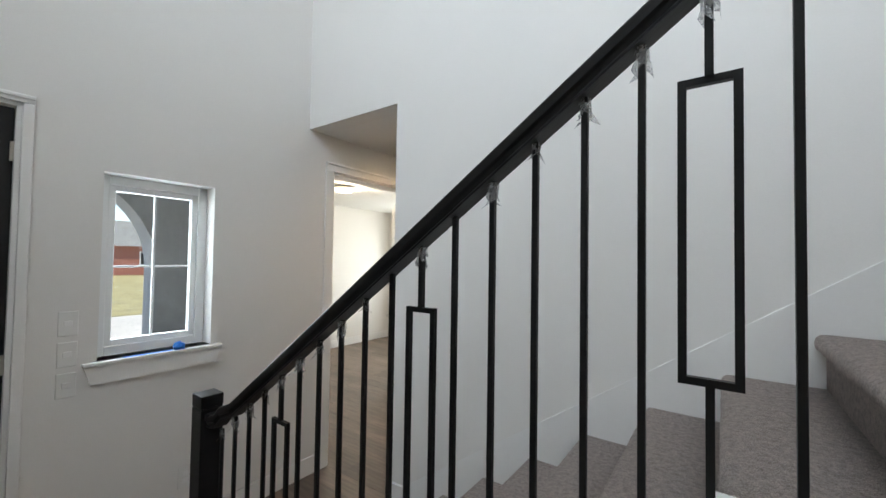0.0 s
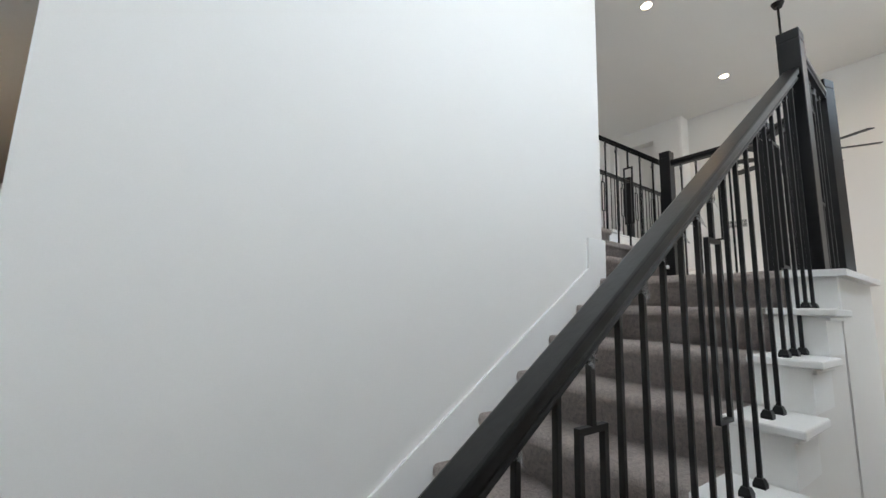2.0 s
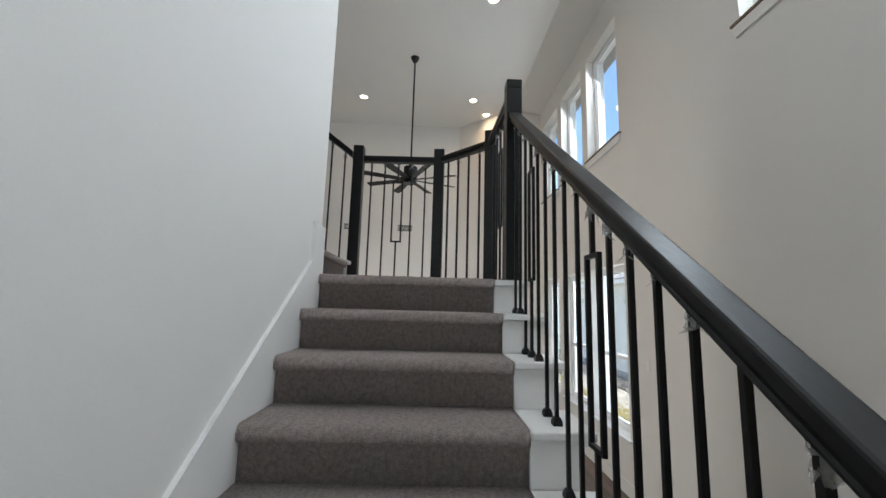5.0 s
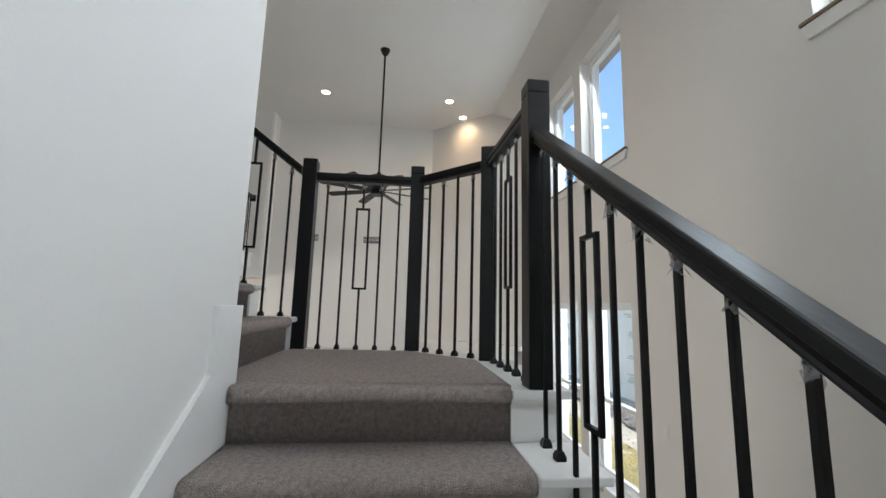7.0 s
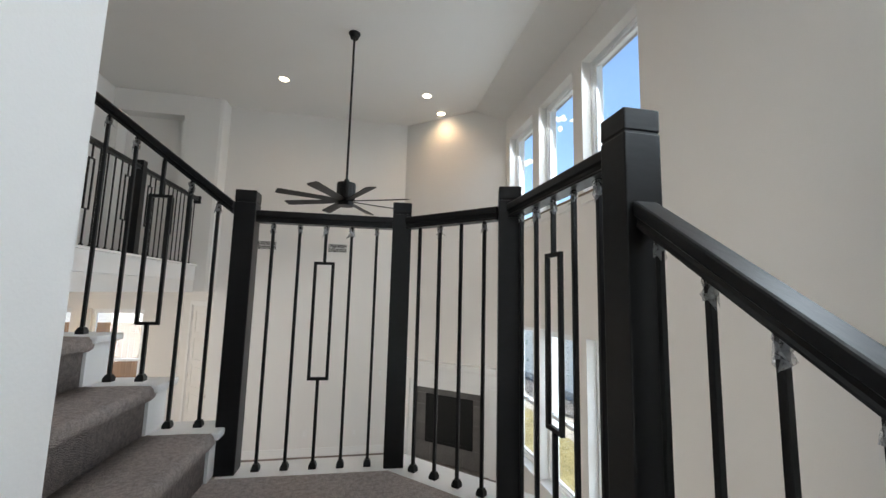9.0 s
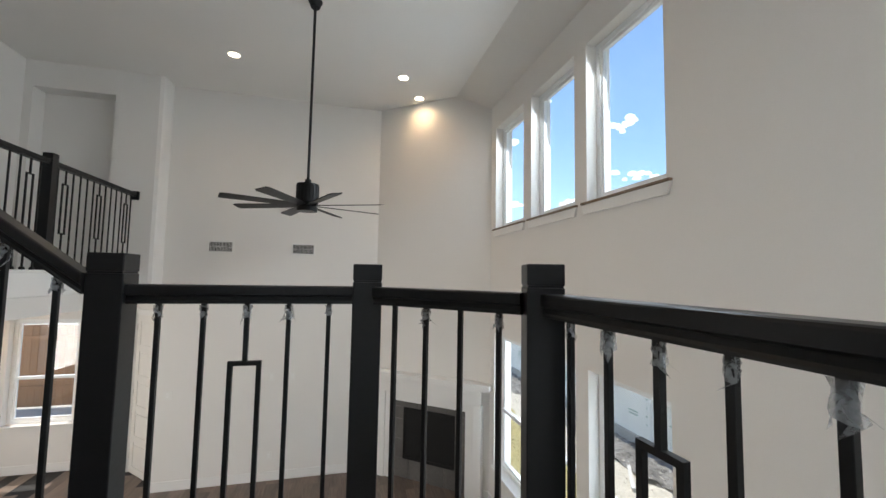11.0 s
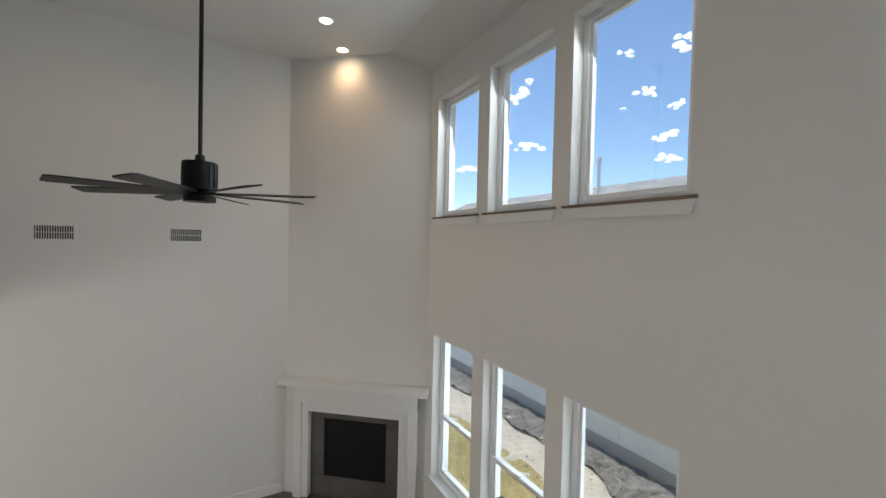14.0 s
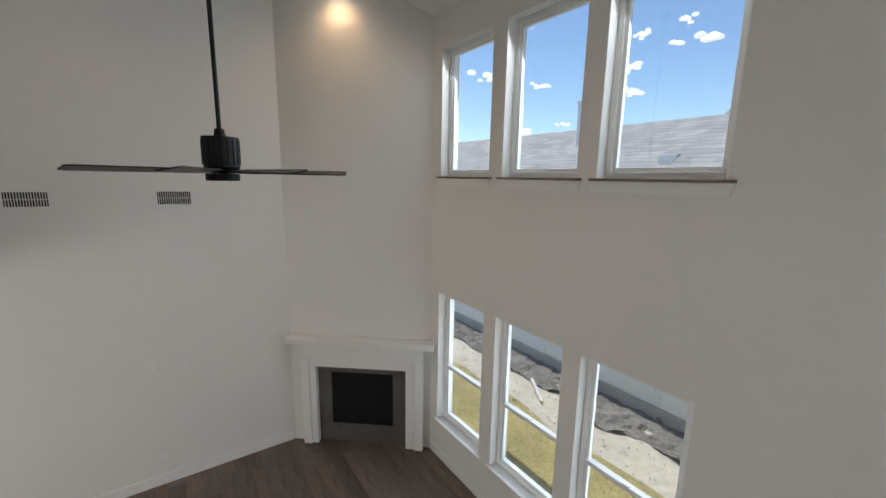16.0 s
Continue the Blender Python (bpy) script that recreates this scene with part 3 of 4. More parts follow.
def film(x, y, z, parent, size=1.0):
    """A torn, crumpled scrap of protective film round a bar's top."""
    bm = bmesh.new()
    n, h = 9, 5
    rings = []
    for k in range(h):
        ring = []
        for i in range(n):
            a = 2 * math.pi * i / n
            r = (0.0125 + random.uniform(0, 0.009) + 0.006 * (k == h - 1) * random.random()) * size
            ring.append(bm.verts.new((r * math.cos(a), r * math.sin(a), -k * 0.014 * size * random.uniform(0.7, 1.2))))
        rings.append(ring)
    for a, b in zip(rings, rings[1:]):
        for i in range(n):
            if random.random() < 0.86:
                bm.faces.new((a[i], a[(i + 1) % n], b[(i + 1) % n], b[i]))
    for i in range(0, n, 3):
        v = rings[-1][i]
        t1 = bm.verts.new(v.co + Vector((random.uniform(-0.02, 0.02), random.uniform(-0.02, 0.02), -random.uniform(0.01, 0.035) * size)))
        bm.faces.new((v, rings[-1][(i + 1) % n], t1))
    o = part("protective_film", bm, FILM, parent, "crumpled clear protective film")
    o.matrix_basis = Matrix.Translation((x, y, z))


def rail_z(x):
    return 1.226 + 0.716 * x


# the lower flight
post(-0.435, RY, 0.0, 1.10, railing)
post(2.382, RY, LAND - 0.006, 3.138, railing)
post(3.068, -1.035, LAND - 0.006, 3.15, railing, -17)
post(3.466, -0.647, LAND - 0.006, 3.15, railing, -5)
post(3.486, 0.043, LAND - 0.006, 3.165, railing)
ease = [(-0.39, RY, 1.0), (-0.36, RY, 1.0), (-0.32, RY, 1.012), (-0.28, RY, 1.05), (-0.2, RY, rail_z(-0.2))]
handrail(ease + [(-0.1 + 0.2 * i, RY, rail_z(-0.1 + 0.2 * i)) for i in range(12)] + [(2.335, RY, rail_z(2.335))], railing)
for k in range(-10, 16):
    x = 0.700 + 0.1005 * min(k, 6) + 0.111 * max(k - 6, 0)
    step = math.floor((x - (NOSE - 11 * RUN)) / RUN)
    base = max(step, 0) * RISE
    if x > 2.33:
        continue
    top = max(rail_z(x), 1.0) - 0.022
    baluster(x, RY, base, top, railing, 0, (rail_z(x) - 0.681, rail_z(x) - 0.183, FRAME) if k % 6 == 0 else None)
    if random.random() < 0.85:
        film(x, RY, top - 0.004, railing, random.uniform(0.5, 0.8))


def level_run(a, b, count, framed, z0, zr, parent, wraps=0.6):
    a, b = Vector(a), Vector(b)
    t = (b - a).normalized()
    turn = math.degrees(math.atan2(t.y, t.x))
    e0, e1 = a + t * 0.045, b - t * 0.045
    handrail([(e0.x, e0.y, zr), ((e0.x + e1.x) / 2, (e0.y + e1.y) / 2, zr), (e1.x, e1.y, zr)], parent)
    for i in range(count):
        p = a + (b - a) * ((i + 1) / (count + 1))
        baluster(p.x, p.y, z0, zr - 0.022, parent, turn, (z0 + 0.372, z0 + 0.881, FRAME) if i in framed else None)
        if random.random() < wraps:
            film(p.x, p.y, zr - 0.026, parent, random.uniform(0.5, 0.75))


level_run((2.382, RY), (3.068, -1.035), 5, (2,), LAND - 0.006, 3.05, railing)
level_run((3.068, -1.035), (3.466, -0.647), 4, (), LAND - 0.006, 3.05, railing)
level_run((3.466, -0.647), (3.486, 0.043), 5, (2,), LAND - 0.006, 3.05, railing)


# the upper flight
def rail2(y):
    return 3.07 + 0.76 * (y - 0.08)


X2 = 3.462
handrail([(X2, 0.09, rail2(0.09)), (X2, 0.6, rail2(0.6)), (X2, 1.22, rail2(1.22))], railing)
for k in range(9):
    y = 0.155 + 0.114 * k
    step = math.floor((y - NOSE2) / RUN2)
    baluster(X2, y, LAND + (step + 1) * RISE2, rail2(y) - 0.024, railing, 90, (rail2(y) - 0.72, rail2(y) - 0.185, FRAME) if k in (2, 8) else None)
    if random.random() < 0.5:
        film(X2, y, rail2(y) - 0.03, railing, 0.7)
post(X2, 1.27, UP - 0.03, 4.23, railing)
level_run((X2, 1.27), (X2, 2.24), 7, (3,), UP, 4.12, railing, 0)

balcony = thing("balcony_railing", "black balcony railing with open rectangle balusters", "railing")
BY = 2.24
post(X2, BY, UP, 4.25, balcony)
post(5.15, BY, UP + 0.018, 4.25, balcony)
post(6.83, BY, UP + 0.018, 4.25, balcony)
level_run((X2, BY), (5.15, BY), 13, (1, 6, 11), UP + 0.018, 4.155, balcony, 0)
level_run((5.15, BY), (6.83, BY), 13, (1, 6, 11), UP + 0.018, 4.155, balcony, 0)
level_run((6.83, BY), (8.47, BY), 13, (1, 6, 11), UP + 0.018, 4.155, balcony, 0)
box("wall_rosette", 8.43, 8.469, BY - 0.05, BY + 0.05, 4.09, 4.21, BLACK_WOOD, balcony, 0.004)


# ---- fireplace ----
fire = thing("fireplace", "white corner fireplace surround with dark tiles and black firebox", "fireplace")
box("mantel_shelf", -0.02, 2.02, 0.001, 0.185, 1.535, 1.61, TRIM, fire, 0.006, "thick white mantel shelf")
box("mantel_moulding", 0.10, 1.94, 0.001, 0.13, 1.505, 1.534, TRIM, fire, 0.006)
box("frieze", 0.37, 1.63, 0.001, 0.075, 1.18, 1.504, TRIM, fire, 0.003)
box("frieze_board", 0.172, 1.875, 0.076, 0.10, 1.30, 1.504, TRIM, fire, 0.004)
for a, b, c, e in ((0.172, 0.285, 0.285, 0.37), (1.755, 1.875, 1.63, 1.755)):
    box("pilaster", a, b, 0.001, 0.10, 0.0, 1.299, TRIM, fire, 0.004)
    box("pilaster_step", c, e, 0.001, 0.074, 0.0, 1.299, TRIM, fire, 0.004)
box("tile_backing", 0.37, 1.63, -0.10, -0.024, 0.0, 1.18, GROUT, fire)
sx = (0.372, 0.567, 1.437, 1.628)


def tile(a, b, z0, z1):
    box("tile", a + 0.003, b - 0.003, -0.024, -0.012, z0 + 0.003, z1 - 0.003, TILE, fire, 0.002)


for z0, z1 in ((0.29, 0.58), (0.58, 0.88), (0.88, 1.066)):
    tile(sx[0], sx[1], z0, z1)
    tile(sx[2], sx[3], z0 + 0.1 if z0 > 0.3 else z0, min(z1 + 0.1, 1.066))
for a, b in ((0.372, 0.67), (0.67, 1.27), (1.27, 1.628)):
    tile(a, b, 0.0, 0.29)
for a, b in ((0.372, 0.80), (0.80, 1.32), (1.32, 1.628)):
    tile(a, b, 1.066, 1.178)
bm = bmesh.new()
for a in ((0.567, 0.60, 0.29, 1.066), (1.404, 1.437, 0.29, 1.066), (0.60, 1.404, 1.02, 1.066), (0.60, 1.404, 0.29, 0.335)):
    add_box(bm, a[0], a[1], -0.02, -0.004, a[2], a[3], 0.002)
part("firebox_frame", bm, FIREBOX, fire)
fg = box("firebox_glass", 0.60, 1.404, -0.022, -0.014, 0.335, 1.02, FIREBOX, fire)
fire.matrix_world = FP


# ---- ceiling fan ----
fan = thing("ceiling_fan", "large black eight-blade ceiling fan on a long downrod", "ceiling fan", at=(6.262, -0.21, 0))
bm = bmesh.new()
add_tube(bm, 0.045, 0.072, CEILING - 0.065, CEILING, 28)
part("canopy", bm, METAL, fan, smooth=False)
bm = bmesh.new()
add_tube(bm, 0.0135, 0.0135, 4.03, CEILING - 0.06, 16)
part("downrod", bm, METAL, fan)
bm = bmesh.new()
add_tube(bm, 0.035, 0.028, 4.0, 4.05, 20)
add_tube(bm, 0.103, 0.106, 3.815, 4.0, 36)
for i in range(18):
    a = i * 20
    add_box(bm, 0.102, 0.109, -0.012, 0.012, 3.83, 3.985, 0.002, pose(0, 0, 0, 0, 0, a))
part("motor_housing", bm, METAL, fan)
bm = bmesh.new()
add_tube(bm, 0.070, 0.106, 3.775, 3.814, 32)
add_tube(bm, 0.098, 0.098, 3.730, 3.774, 32)
part("lower_hub", bm, METAL, fan)
blade0 = None
for i in range(8):
    m = pose(0, 0, 3.79, 0, 0, 22.5 + 45 * i)
    if not blade0:
        bm = bmesh.new()
        pts = [(0.085, -0.028), (0.22, -0.048), (0.735, -0.060), (0.768, -0.048), (0.768, 0.048), (0.735, 0.060), (0.22, 0.048), (0.085, 0.028)]
        add_prism(bm, pts, -0.004, 0.004)
        bmesh.ops.transform(bm, matrix=pose(0, 0, 0, 11), verts=bm.verts)
        blade0 = part("blade", bm, METAL, fan)
        blade0.matrix_basis = m
    else:
        again(blade0, "blade", m, fan)


# ---- lamps ----
def downlight(x, y, z, power, warm=(1.0, 0.66, 0.36), group="living room downlights"):
    """A recessed ceiling light."""
    dl = thing("recessed_light", "round white recessed ceiling light switched on", "ceiling light", group, at=(x, y, z))
    bm = bmesh.new()
    add_tube(bm, 0.062, 0.062, -0.004, -0.001, 28)
    part("lens", bm, LAMP_ON, dl, "glowing lens")
    bm = bmesh.new()
    inner_r, outer_r, k = 0.063, 0.088, 32
    ring = [[bm.verts.new((r * math.cos(2 * math.pi * i / k), r * math.sin(2 * math.pi * i / k), h)) for i in range(k)] for r, h in ((inner_r, -0.002), (inner_r + 0.006, -0.008), (outer_r - 0.006, -0.006), (outer_r, 0.0))]
    for a, b in zip(ring, ring[1:]):
        for i in range(k):
            bm.faces.new((a[i], a[(i + 1) % k], b[(i + 1) % k], b[i]))
    part("trim_ring", bm, TRIM, dl)
    lamp = new("downlight_lamp", bpy.data.lights.new("downlight_lamp", "SPOT"))
    lamp.data.energy, lamp.data.color, lamp.data.spot_size, lamp.data.spot_blend, lamp.data.shadow_soft_size = power, warm, radians(150), 1.0, 0.06
    lamp.matrix_world = look((x, y, z - 0.03), (x, y, z - 1))
    return dl


for x, y in ((4.935, 0.849), (4.935, -1.32), (7.574, 0.869), (7.549, -1.315), (8.119, -1.654)):
    downlight(x, y, CEILING, 12)
downlight(-0.88, 0.78, 2.67, 10, group="hall downlights")
for x in (5.0, 7.0, 9.2):
    downlight(x, 4.2, SOFFIT, 14, group="dining downlights")
flush = thing("flush_light", "round flush ceiling light with warm glowing glass", "ceiling light", at=(-2.95, 1.75, 2.67))
bm = bmesh.new()
add_tube(bm, 0.15, 0.17, -0.035, 0.0, 32)
part("base", bm, NICKEL, flush)
bm = bmesh.new()
add_tube(bm, 0.10, 0.148, -0.075, -0.036, 32)
part("glass", bm, FLUSH_ON, flush, "frosted glowing glass")
fl = new("flush_lamp", bpy.data.lights.new("flush_lamp", "POINT"))
fl.data.energy, fl.data.color, fl.data.shadow_soft_size = 18, (1, 0.85, 0.65), 0.1
fl.location = (-2.95, 1.75, 2.52)


# ---- wall fittings ----
def vent(y, z):
    v = thing("wall_vent", "white wall register with dark slots", "vent", "wall vents")
    x = 8.77
    w, h = 0.36, 0.19
    box("backing", x - 0.004, x - 0.001, y - w + 0.02, y - 0.02, z - h + 0.02, z - 0.02, DARK, v)
    bm = bmesh.new()
    for a in ((y - w, y - w + 0.025, z - h, z), (y - 0.025, y, z - h, z), (y - w + 0.025, y - 0.025, z - 0.025, z), (y - w + 0.025, y - 0.025, z - h, z - h + 0.025)):
        add_box(bm, x - 0.014, x - 0.001, a[0], a[1], a[2], a[3], 0.002)
    part("frame", bm, PLATE, v)
    s0 = None
    for i in range(15):
        yy = y - w + 0.04 + i * (w - 0.08) / 14
        if not s0:
            s0 = box("slat", x - 0.012, x - 0.005, -0.0028, 0.0028, z - h + 0.026, z - 0.026, PLATE, v)
            s0.matrix_basis = Matrix.Translation((0, yy, 0))
        else:
            again(s0, "slat", Matrix.Translation((0, yy, 0)), v)
    box("cross_bar", x - 0.0115, x - 0.0065, y - w + 0.026, y - 0.026, z - h / 2 - 0.003, z - h / 2 + 0.003, PLATE, v)


vent(1.401, 3.594)
vent(0.219, 3.594)


def plate(name, label, category, m, w=0.075, h=0.12, marks=2, dark=False):
    """A wall plate on the plane y = 0, facing +y."""
    p = thing(name, label, category)
    box("cover", -w / 2, w / 2, 0.0005, 0.007, -h / 2, h / 2, PLATE, p, 0.003)
    for i in range(marks):
        z = 0.02 - 0.04 * i if marks > 1 else 0
        box("socket", -0.017, 0.017, 0.007, 0.0095, z - 0.014, z + 0.014, DARK if dark else TRIM, p, 0.002)
    p.matrix_world = m


FARM = Matrix(((0, -1, 0, 8.77), (1, 0, 0, 0), (0, 0, 1, 0), (0, 0, 0, 1)))
for y, z, dk, wd in ((0.42, 1.53, False, 0.075), (0.115, 1.53, False, 0.075), (-0.80, 1.34, False, 0.075), (1.80, 1.33, False, 0.12), (0.41, 0.36, False, 0.075), (-0.4, 0.36, False, 0.075)):
    plate("wall_outlet", "white outlet plate on the painted wall", "outlet", FARM @ pose(y, 0, z), wd, 0.12, 2, dk)
for z in (1.33, 1.18, 1.03):
    plate("light_switch", "white light switch plate beside the front door", "switch", FM @ pose(-1.34, 0, z), 0.075, 0.12, 1)
plate("wall_outlet", "white outlet plate low on the foyer wall", "outlet", FM @ pose(-0.80, 0, 0.36))
plate("wall_outlet", "white outlet plate between stairs and window", "outlet", WM @ pose(3.95, 0, 1.33))
thermo = thing("thermostat", "small white thermostat with a dark screen", "thermostat")
box("body", 1.77, 1.87, 0.001, 0.022, 1.45, 1.57, PLATE, thermo, 0.006)
box("screen", 1.795, 1.845, 0.022, 0.024, 1.48, 1.54, DARK, thermo)
thermo.matrix_world = FM
roll = thing("blue_tape", "crumpled blue painter's tape on the window sill", "tape")
bm = bmesh.new()
geo = bmesh.ops.create_icosphere(bm, subdivisions=2, radius=0.03)
for v in geo["verts"]:
    v.co *= 1 + 0.35 * noise.noise(v.co * 60)
    v.co.z = max(v.co.z, -0.018)
bmesh.ops.transform(bm, matrix=Matrix.Translation((-1.275, -0.86, 1.142)), verts=bm.verts)
part("wad", bm, TAPE, roll)
box("strip", -1.29, -1.272, -1.12, -0.89, 1.1235, 1.1255, TAPE, roll)


# ---- outside ----
GZ = -0.2
bm = bmesh.new()
add_box(bm, -900, 900, -900, 900, GZ - 0.5, GZ - 0.05)
tagged(part("ground", bm, SAND), "pale bare earth around the house", "ground", kind="structure")


def rough_patch(name, x0, x1, y0, y1, z, mat, label, cell=0.12, amp=0.03):
    bm = bmesh.new()
    nx, ny = int((x1 - x0) / cell), int((y1 - y0) / cell)
    grid = [[bm.verts.new((x0 + (x1 - x0) * i / nx, y0 + (y1 - y0) * j / ny + 0.25 * noise.noise((i * 0.1, j * 0.1, 7)), z + amp * noise.noise((i * 0.5, j * 0.5, 1)) + amp * 0.7 * random.random())) for j in range(ny + 1)] for i in range(nx + 1)]
    for i in range(nx):
        for j in range(ny):
            bm.faces.new((grid[i][j], grid[i + 1][j], grid[i + 1][j + 1], grid[i][j + 1]))
    return tagged(part(name, bm, mat), label, "ground", kind="structure")


rough_patch("ground_grass", -1, 20, -4.72, -2.85, GZ + 0.01, GRASS, "patchy dry lawn strip beside the house")
rough_patch("ground_sand", -1, 20, -5.9, -4.5, GZ - 0.005, SAND, "pale crumbly bare earth")
rough_patch("ground_dirt", -1, 20, -6.4, -5.5, GZ + 0.02, DIRT, "dug-up earth along the foundation, its tone darkened for house shade", 0.08, 0.07)
bm = bmesh.new()
for _ in range(2600):
    x, y = random.uniform(3.0, 12), random.uniform(-4.6, -3.0)
    a, h = random.uniform(0, 6.28), random.uniform(0.02, 0.06)
    dx, dy = 0.006 * math.cos(a), 0.006 * math.sin(a)
    vs = [bm.verts.new(p) for p in ((x - dx, y - dy, GZ + 0.01), (x + dx, y + dy, GZ + 0.01), (x + dy * 3, y + dx * 3, GZ + 0.01 + h))]
    bm.faces.new(vs)
tagged(part("grass", bm, BLADE), "short dry grass blades", "grass", kind="stuff")
bm = bmesh.new()
for _ in range(700):
    x, y = random.uniform(3.5, 13), random.uniform(-6.6, -4.6) if random.random() < 0.8 else random.uniform(-5.6, -4.4)
    geo = bmesh.ops.create_icosphere(bm, subdivisions=1, radius=random.uniform(0.006, 0.02))
    bmesh.ops.transform(bm, matrix=pose(x, y, GZ + 0.05, random.uniform(0, 90), random.uniform(0, 90), 0) @ Matrix.Diagonal((1, random.uniform(0.5, 1), 0.6, 1)), verts=geo["verts"])
tagged(part("rubble", bm, CONCRETE), "scattered stones and rubble on the bare earth", "rubble", kind="stuff")
stick = thing("scrap_board", "pale scrap of wood lying on the earth", "scrap", at=(7.9, -5.3, GZ + 0.06))
box("board", -0.4, 0.4, -0.03, 0.03, 0, 0.02, PALE_BRICK, stick, 0.003).matrix_basis = pose(0, 0, 0, 0, 0, -35)

nb = thing("neighbour_house", "unfinished neighbouring house wrapped in pale sheathing with a shingle roof", "house")
NY = -6.3
box("foundation", -2, 19.5, NY - 9, NY - 0.01, GZ - 0.3, 0.04, CONCRETE, nb, 0.01)
box("wall", -2, 19.5, NY - 9, NY - 0.06, 0.04, 2.75, WRAP, nb)
pw = 1.22
pn = None
for i in range(14):
    if not pn:
        pn = box("sheathing_panel", 0.004, pw - 0.004, NY - 0.06, NY - 0.045, 0.045, 2.56, WRAP, nb)
        pn.matrix_basis = Matrix.Translation((2.5, 0, 0))
    else:
        again(pn, "sheathing_panel", Matrix.Translation((2.5 + i * pw, 0, 0)), nb)
bm = bmesh.new()
for i in range(14):
    x = 2.5 + i * pw
    for k in range(14):
        add_box(bm, x + 0.08, x + 0.11, NY - 0.045, NY - 0.042, 0.3 + k * 0.16, 0.34 + k * 0.16)
    for k in range(4):
        z = 0.45 + k * 0.55 + random.uniform(-0.05, 0.05)
        u = x + random.uniform(0.25, 0.6)
        for q in range(random.randint(2, 4)):
            add_box(bm, u, u + random.uniform(0.15, 0.34), NY - 0.045, NY - 0.042, z + q * 0.06, z + q * 0.06 + 0.028)
part("wrap_print", bm, INK, nb, "faded green printing bars")
box("eave", -2.4, 19.9, NY - 0.1, NY + 0.3, 2.60, 2.74, TRIM, nb, 0.01)


def roof(parent, x0, x1, y0, z0, y1, z1, course=0.2, near=False):
    """A shingle slope facing +y: lapped courses of staggered tabs."""
    bm = bmesh.new()
    sl = math.hypot(y1 - y0, z1 - z0)
    ny, nz = (y1 - y0) / sl, (z1 - z0) / sl
    for r in range(int(sl / course) + 1):
        s0, s1 = r * course, min((r + 1) * course + 0.04, sl)
        x = x0 - random.uniform(0, 0.3)
        while x < x1:
            w = random.uniform(0.18, 0.42)
            a, b = max(x, x0), min(x + w - 0.006, x1)
            lift = 0.007 + random.uniform(0, 0.006)
            if b > a:
                q = [(a, s0, lift), (b, s0, lift), (b, s1, 0.004), (a, s1, 0.004)]
                vs = [bm.verts.new((u, y0 + ny * s - nz * l * -1 * 0, z0 + nz * s + l)) for u, s, l in q]
                bm.faces.new(vs)
                lo = [bm.verts.new((u, y0 + ny * s0, z0 + nz * s0 - 0.004)) for u in (a, b)]
                bm.faces.new((vs[1], vs[0], lo[0], lo[1]))
            x += w
    return tagged(part("roof_shingles", bm, SHINGLE_ISLAND, parent), kind="stuff")


SHINGLE_ISLAND = SHINGLE.copy()
sn = SHINGLE_ISLAND.node_tree
info = [q for q in sn.nodes if q.type == "OBJECT_INFO"][0]
gi = sn.nodes.new("ShaderNodeNewGeometry")
target = info.outputs["Random"].links[0].to_socket
sn.links.new(gi.outputs["Random Per Island"], target)
roof(nb, 5.5, 20.0, NY + 0.32, 2.75, -11.2, 5.42)
roof(nb, -2.4, 7.4, NY + 0.32, 2.80, -12.4, 6.35)
bm = bmesh.new()
add_prism(bm, [(NY + 0.30, 2.74), (-11.2, 5.41), (-16, 2.74)], 5.5, 20.0)
bmesh.ops.transform(bm, matrix=Matrix(((0, 0, 1, 0), (1, 0, 0, 0), (0, 1, 0, 0), (0, 0, 0, 1))), verts=bm.verts)
part("roof", bm, SHINGLE, nb)
v1 = box("roof_vent", 7.45, 7.85, -9.05, -8.70, 4.14, 4.36, PLATE, nb, 0.02, "white roof vent", None)
bm = bmesh.new()
add_tube(bm, 0.05, 0.05, 4.6, 5.95, 14, Matrix.Translation((10.94, -10.0, 0)))
add_tube(bm, 0.085, 0.075, 5.95, 6.06, 14, Matrix.Translation((10.94, -10.0, 0)))
part("vent_pipe", bm, PLATE, nb)
eave = thing("own_eave", "dark soffit of the roof over the windows", "eave", kind="structure")
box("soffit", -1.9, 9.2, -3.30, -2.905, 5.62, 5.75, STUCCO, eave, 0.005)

fence = thing("garden_fence", "orange cedar board fence beyond the dining windows", "fence")
b0 = None
for i in range(60):
    if not b0:
        b0 = box("board", 14.0, 14.02, 0, 0.135, GZ, 1.75, FENCE, fence, 0.003)
        b0.matrix_basis = Matrix.Translation((0, 0.5, 0))
    else:
        again(b0, "board", Matrix.Translation((0, 0.5 + i * 0.14, 0)), fence)
for z in (0.2, 1.4):
    box("rail", 13.96, 13.999, 0.5, 8.9, z, z + 0.09, FENCE, fence, 0.003)

# the porch and what lies beyond it
porch = thing("porch", "shaded front porch with an arched brick opening", "porch")
bm = bmesh.new()
x0, x1 = -3.55, -3.25
yc, r, spring = -1.25, 0.9, 1.55
arc = [(yc + r * math.cos(a), spring + r * math.sin(a)) for a in [math.pi * i / 24 for i in range(25)]]
outline = [(yc + r, GZ)] + arc + [(yc - r, GZ), (-4.4, GZ), (-4.4, 3.3), (0.0, 3.3), (0.0, GZ)]
add_prism(bm, outline, x0, x1)
bmesh.ops.transform(bm, matrix=Matrix(((0, 0, 1, 0), (1, 0, 0, 0), (0, 1, 0, 0), (0, 0, 0, 1))), verts=bm.verts)
part("arch_wall", bm, PALE_BRICK, porch)
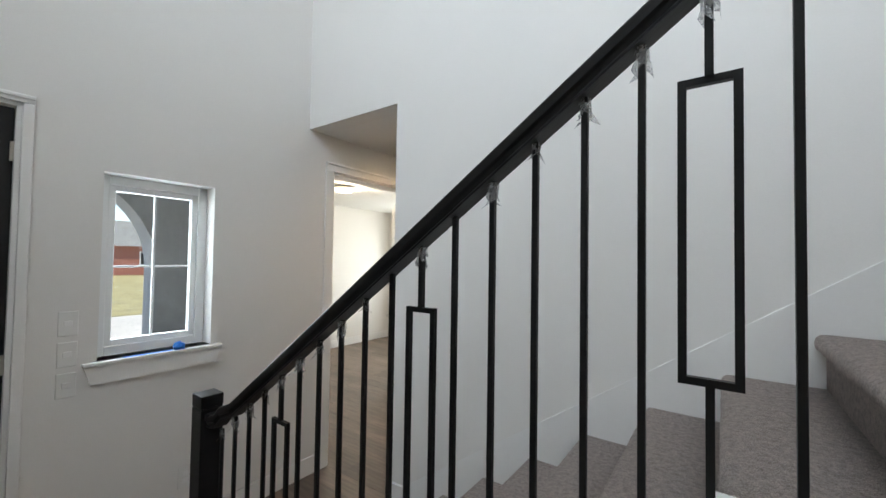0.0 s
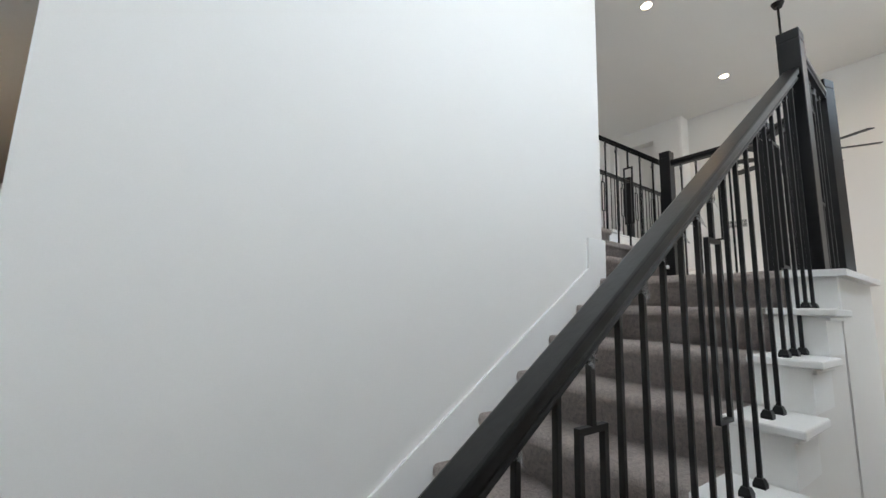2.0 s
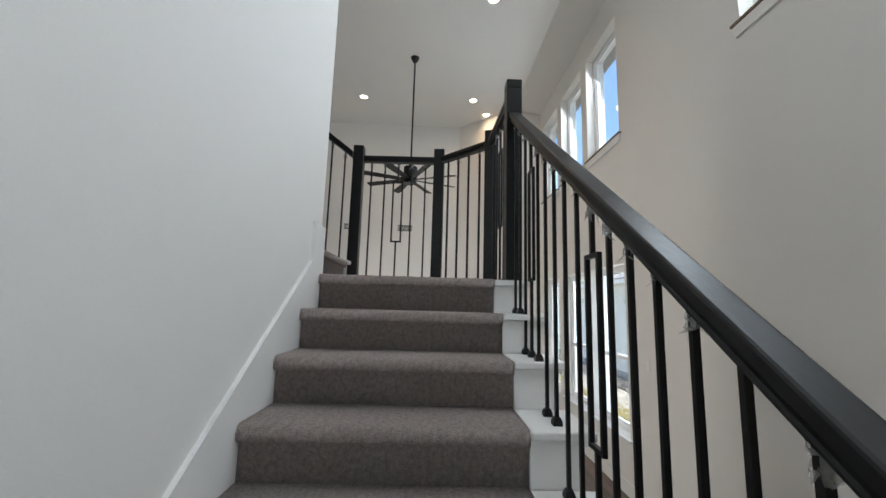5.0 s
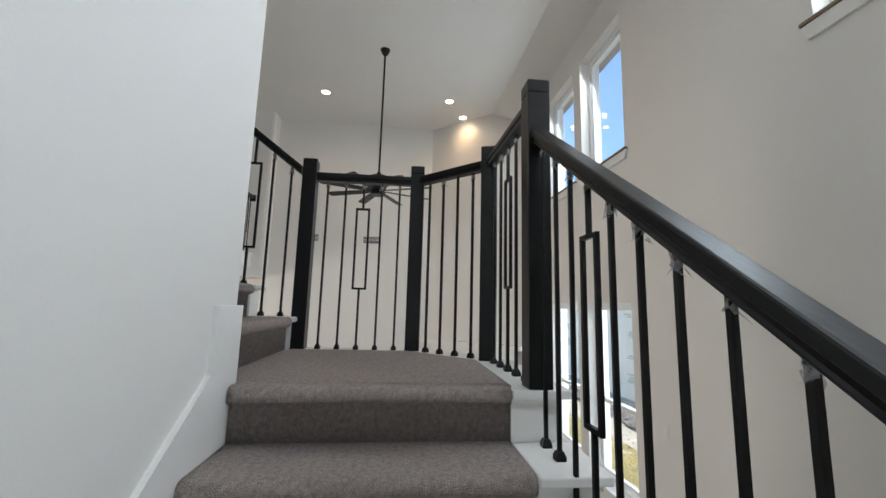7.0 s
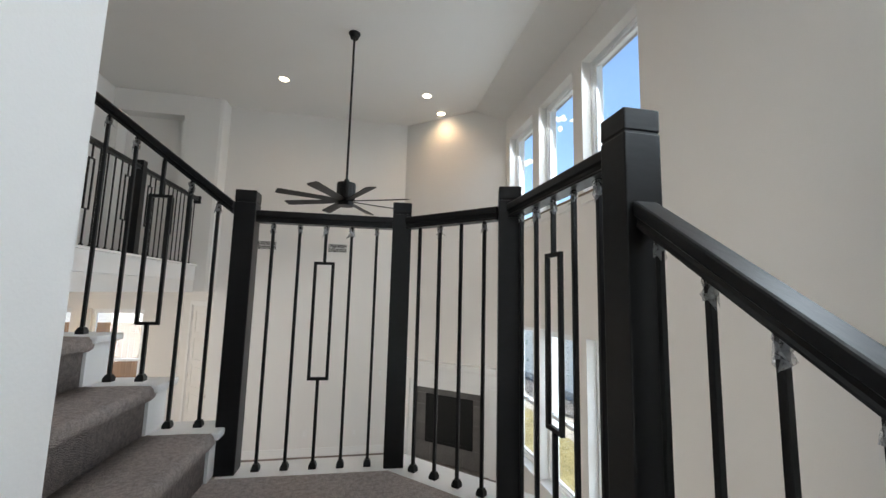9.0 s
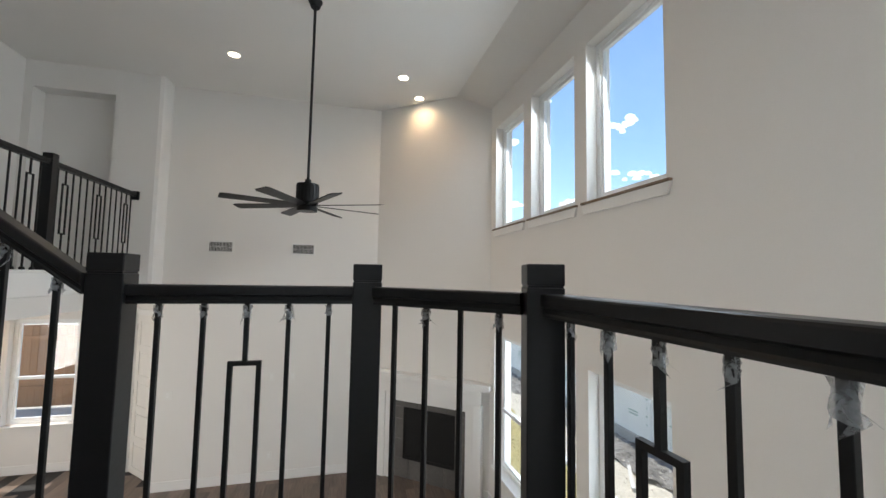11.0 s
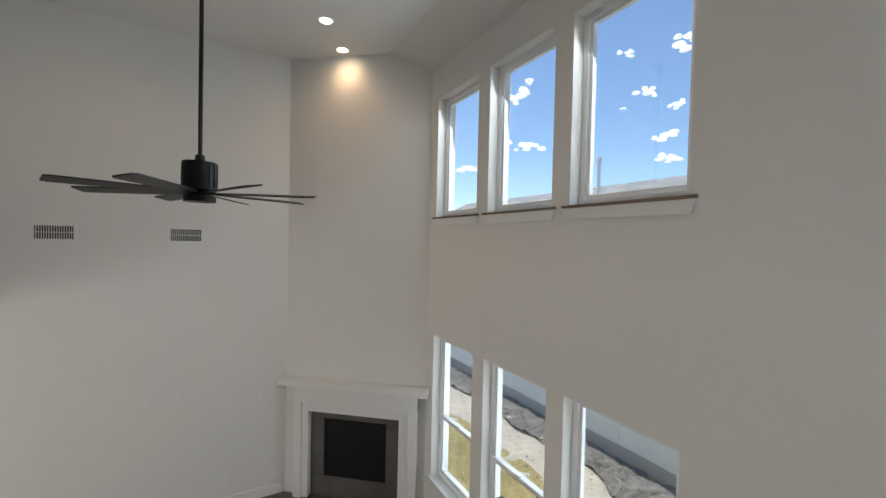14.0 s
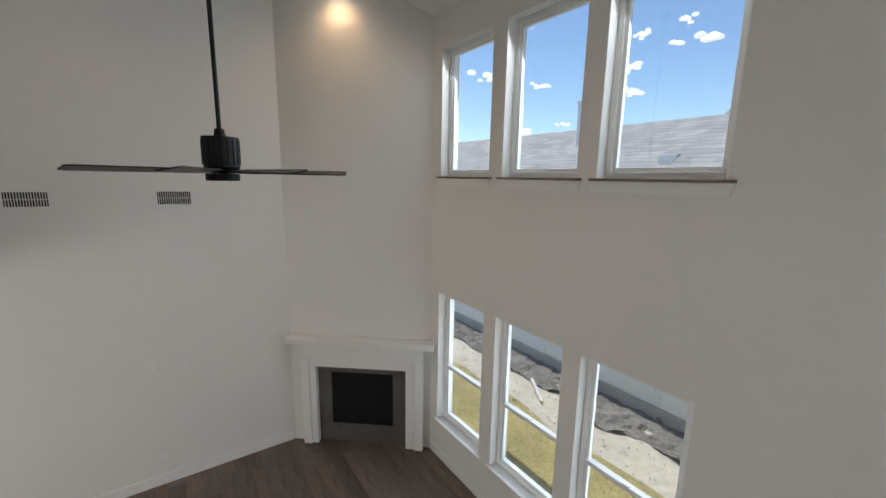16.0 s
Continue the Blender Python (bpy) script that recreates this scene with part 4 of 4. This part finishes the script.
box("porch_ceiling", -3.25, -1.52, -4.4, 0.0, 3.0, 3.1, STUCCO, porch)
box("porch_floor", -3.9, -1.52, -4.4, 0.0, GZ - 0.1, -0.05, CONCRETE, porch)
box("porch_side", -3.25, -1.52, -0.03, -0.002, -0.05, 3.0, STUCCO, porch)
box("walkway", -9.0, -3.9, -3.4, -1.2, GZ - 0.1, GZ - 0.02, CONCRETE, porch)
bm = bmesh.new()
add_box(bm, -60, -14, -60, 40, GZ - 0.1, GZ - 0.03)
tagged(part("ground_field", bm, GRASS), "pale green field across the road", "ground", kind="structure")


def far_house(x, y, w, turn):
    h = thing("far_house", "distant red brick house with a grey roof", "house", at=(x, y, GZ))
    box("wall", -w / 2, w / 2, -4, 4, 0, 2.7, BRICK, h)
    bm = bmesh.new()
    add_prism(bm, [(-w / 2 - 0.4, 2.7), (w / 2 + 0.4, 2.7), (w / 2 - 3, 5.0), (-w / 2 + 3, 5.0)], -4.4, 4.4)
    bmesh.ops.transform(bm, matrix=XZ, verts=bm.verts)
    part("roof", bm, SHINGLE, h)
    for u in (-w / 4, w / 5):
        wd = box("window", u - 0.6, u + 0.6, -4.03, -4.0, 0.9, 2.2, TRIM, h)
        box("pane", u - 0.52, u + 0.52, -4.05, -4.031, 0.98, 2.12, DARK, wd)
    h.matrix_world = pose(x, y, GZ, 0, 0, turn)


far_house(-48, 9, 16, 90)
for i in range(9):
    tx, ty, th = -70 - random.uniform(0, 12), -5 + i * 6 + random.uniform(-2, 2), random.uniform(5, 7.5)
    tr = thing("tree", "distant leafy green tree", "tree", "far trees", at=(tx, ty, GZ))
    bm = bmesh.new()
    add_tube(bm, 0.3, 0.12, 0, th * 0.6, 8)
    for k in range(4):
        add_tube(bm, 0.1, 0.03, 0, th * 0.35, 6, pose(0, 0, th * 0.4, 45, 0, 90 * k + 20))
    part("trunk", bm, BARK, tr)
    bm = bmesh.new()
    for k in range(420):
        u = Vector((random.gauss(0, 1), random.gauss(0, 1), random.gauss(0, 0.8)))
        c = Vector((u.x * 1.3, u.y * 1.5, th * 0.62 + u.z * th * 0.17))
        e1 = Vector((random.uniform(-1, 1), random.uniform(-1, 1), random.uniform(-1, 1))).normalized() * 0.35
        e2 = e1.cross(Vector((random.uniform(-1, 1), random.uniform(-1, 1), 1))).normalized() * 0.3
        bm.faces.new([bm.verts.new(c + q) for q in (e1, e2, -e1, -e2)])
    part("crown", bm, LEAF, tr)
for i in range(40):
    az, el, dist = radians(random.uniform(-100, 10)), radians(random.uniform(6, 27)), 900
    c = Vector((math.cos(az) * math.cos(el), math.sin(az) * math.cos(el), math.sin(el))) * dist
    cl = thing("cloud", "small white fair-weather cloud", "cloud", "clouds", kind="structure", at=c)
    bm = bmesh.new()
    size = random.uniform(9, 24)
    for k in range(random.randint(7, 13)):
        geo = bmesh.ops.create_icosphere(bm, subdivisions=2, radius=size * random.uniform(0.25, 0.5))
        off = Vector((random.gauss(0, size * 0.75), random.gauss(0, size * 0.75), abs(random.gauss(0, size * 0.22))))
        for v in geo["verts"]:
            p = v.co * (1 + 0.35 * noise.noise(v.co * (2.2 / size) + off))
            v.co = Vector((p.x, p.y, max(p.z, -size * 0.08) * 0.75)) + off
    part("puff", bm, CLOUD, cl, smooth=True)


# ---- plank floors, last ----
bm = bmesh.new()
add_box(bm, -4.75, 10.0, -2.9, 6.2, GZ, -0.006)
tagged(part("floor", bm, DARK), "dark grey-brown wood-look plank floor", "floor", kind="structure")
floor = bpy.data.objects["floor"]
PW, PL = 0.18, 1.22
plank0 = box("plank", 0.0008, PL - 0.0008, 0.0008, PW - 0.0008, -0.0055, 0.0, PLANK, floor)
PLANK_ISLAND = PLANK.copy()
pn2 = PLANK_ISLAND.node_tree
info = [q for q in pn2.nodes if q.type == "OBJECT_INFO"][0]
gi = pn2.nodes.new("ShaderNodeNewGeometry")
target = info.outputs["Random"].links[0].to_socket
pn2.links.new(gi.outputs["Random Per Island"], target)
rest = bmesh.new()
used = 0
for j in range(int(9.0 / PW)):
    y = -2.65 + j * PW
    off = random.uniform(0, PL)
    for i in range(14):
        x = -4.75 + off + (i - 1) * PL
        if x + PL > 10.0:
            continue
        if x > 3.2 and x + PL < 9.0 and y < 2.2 and used < 290:
            if used == 0:
                plank0.matrix_basis = Matrix.Translation((x, y, 0))
            else:
                again(plank0, "plank", Matrix.Translation((x, y, 0)), floor)
            used += 1
        else:
            add_box(rest, x + 0.0008, x + PL - 0.0008, y + 0.0008, y + PW - 0.0008, -0.0055, 0.0)
tagged(part("planks", rest, PLANK_ISLAND, floor), kind="stuff")
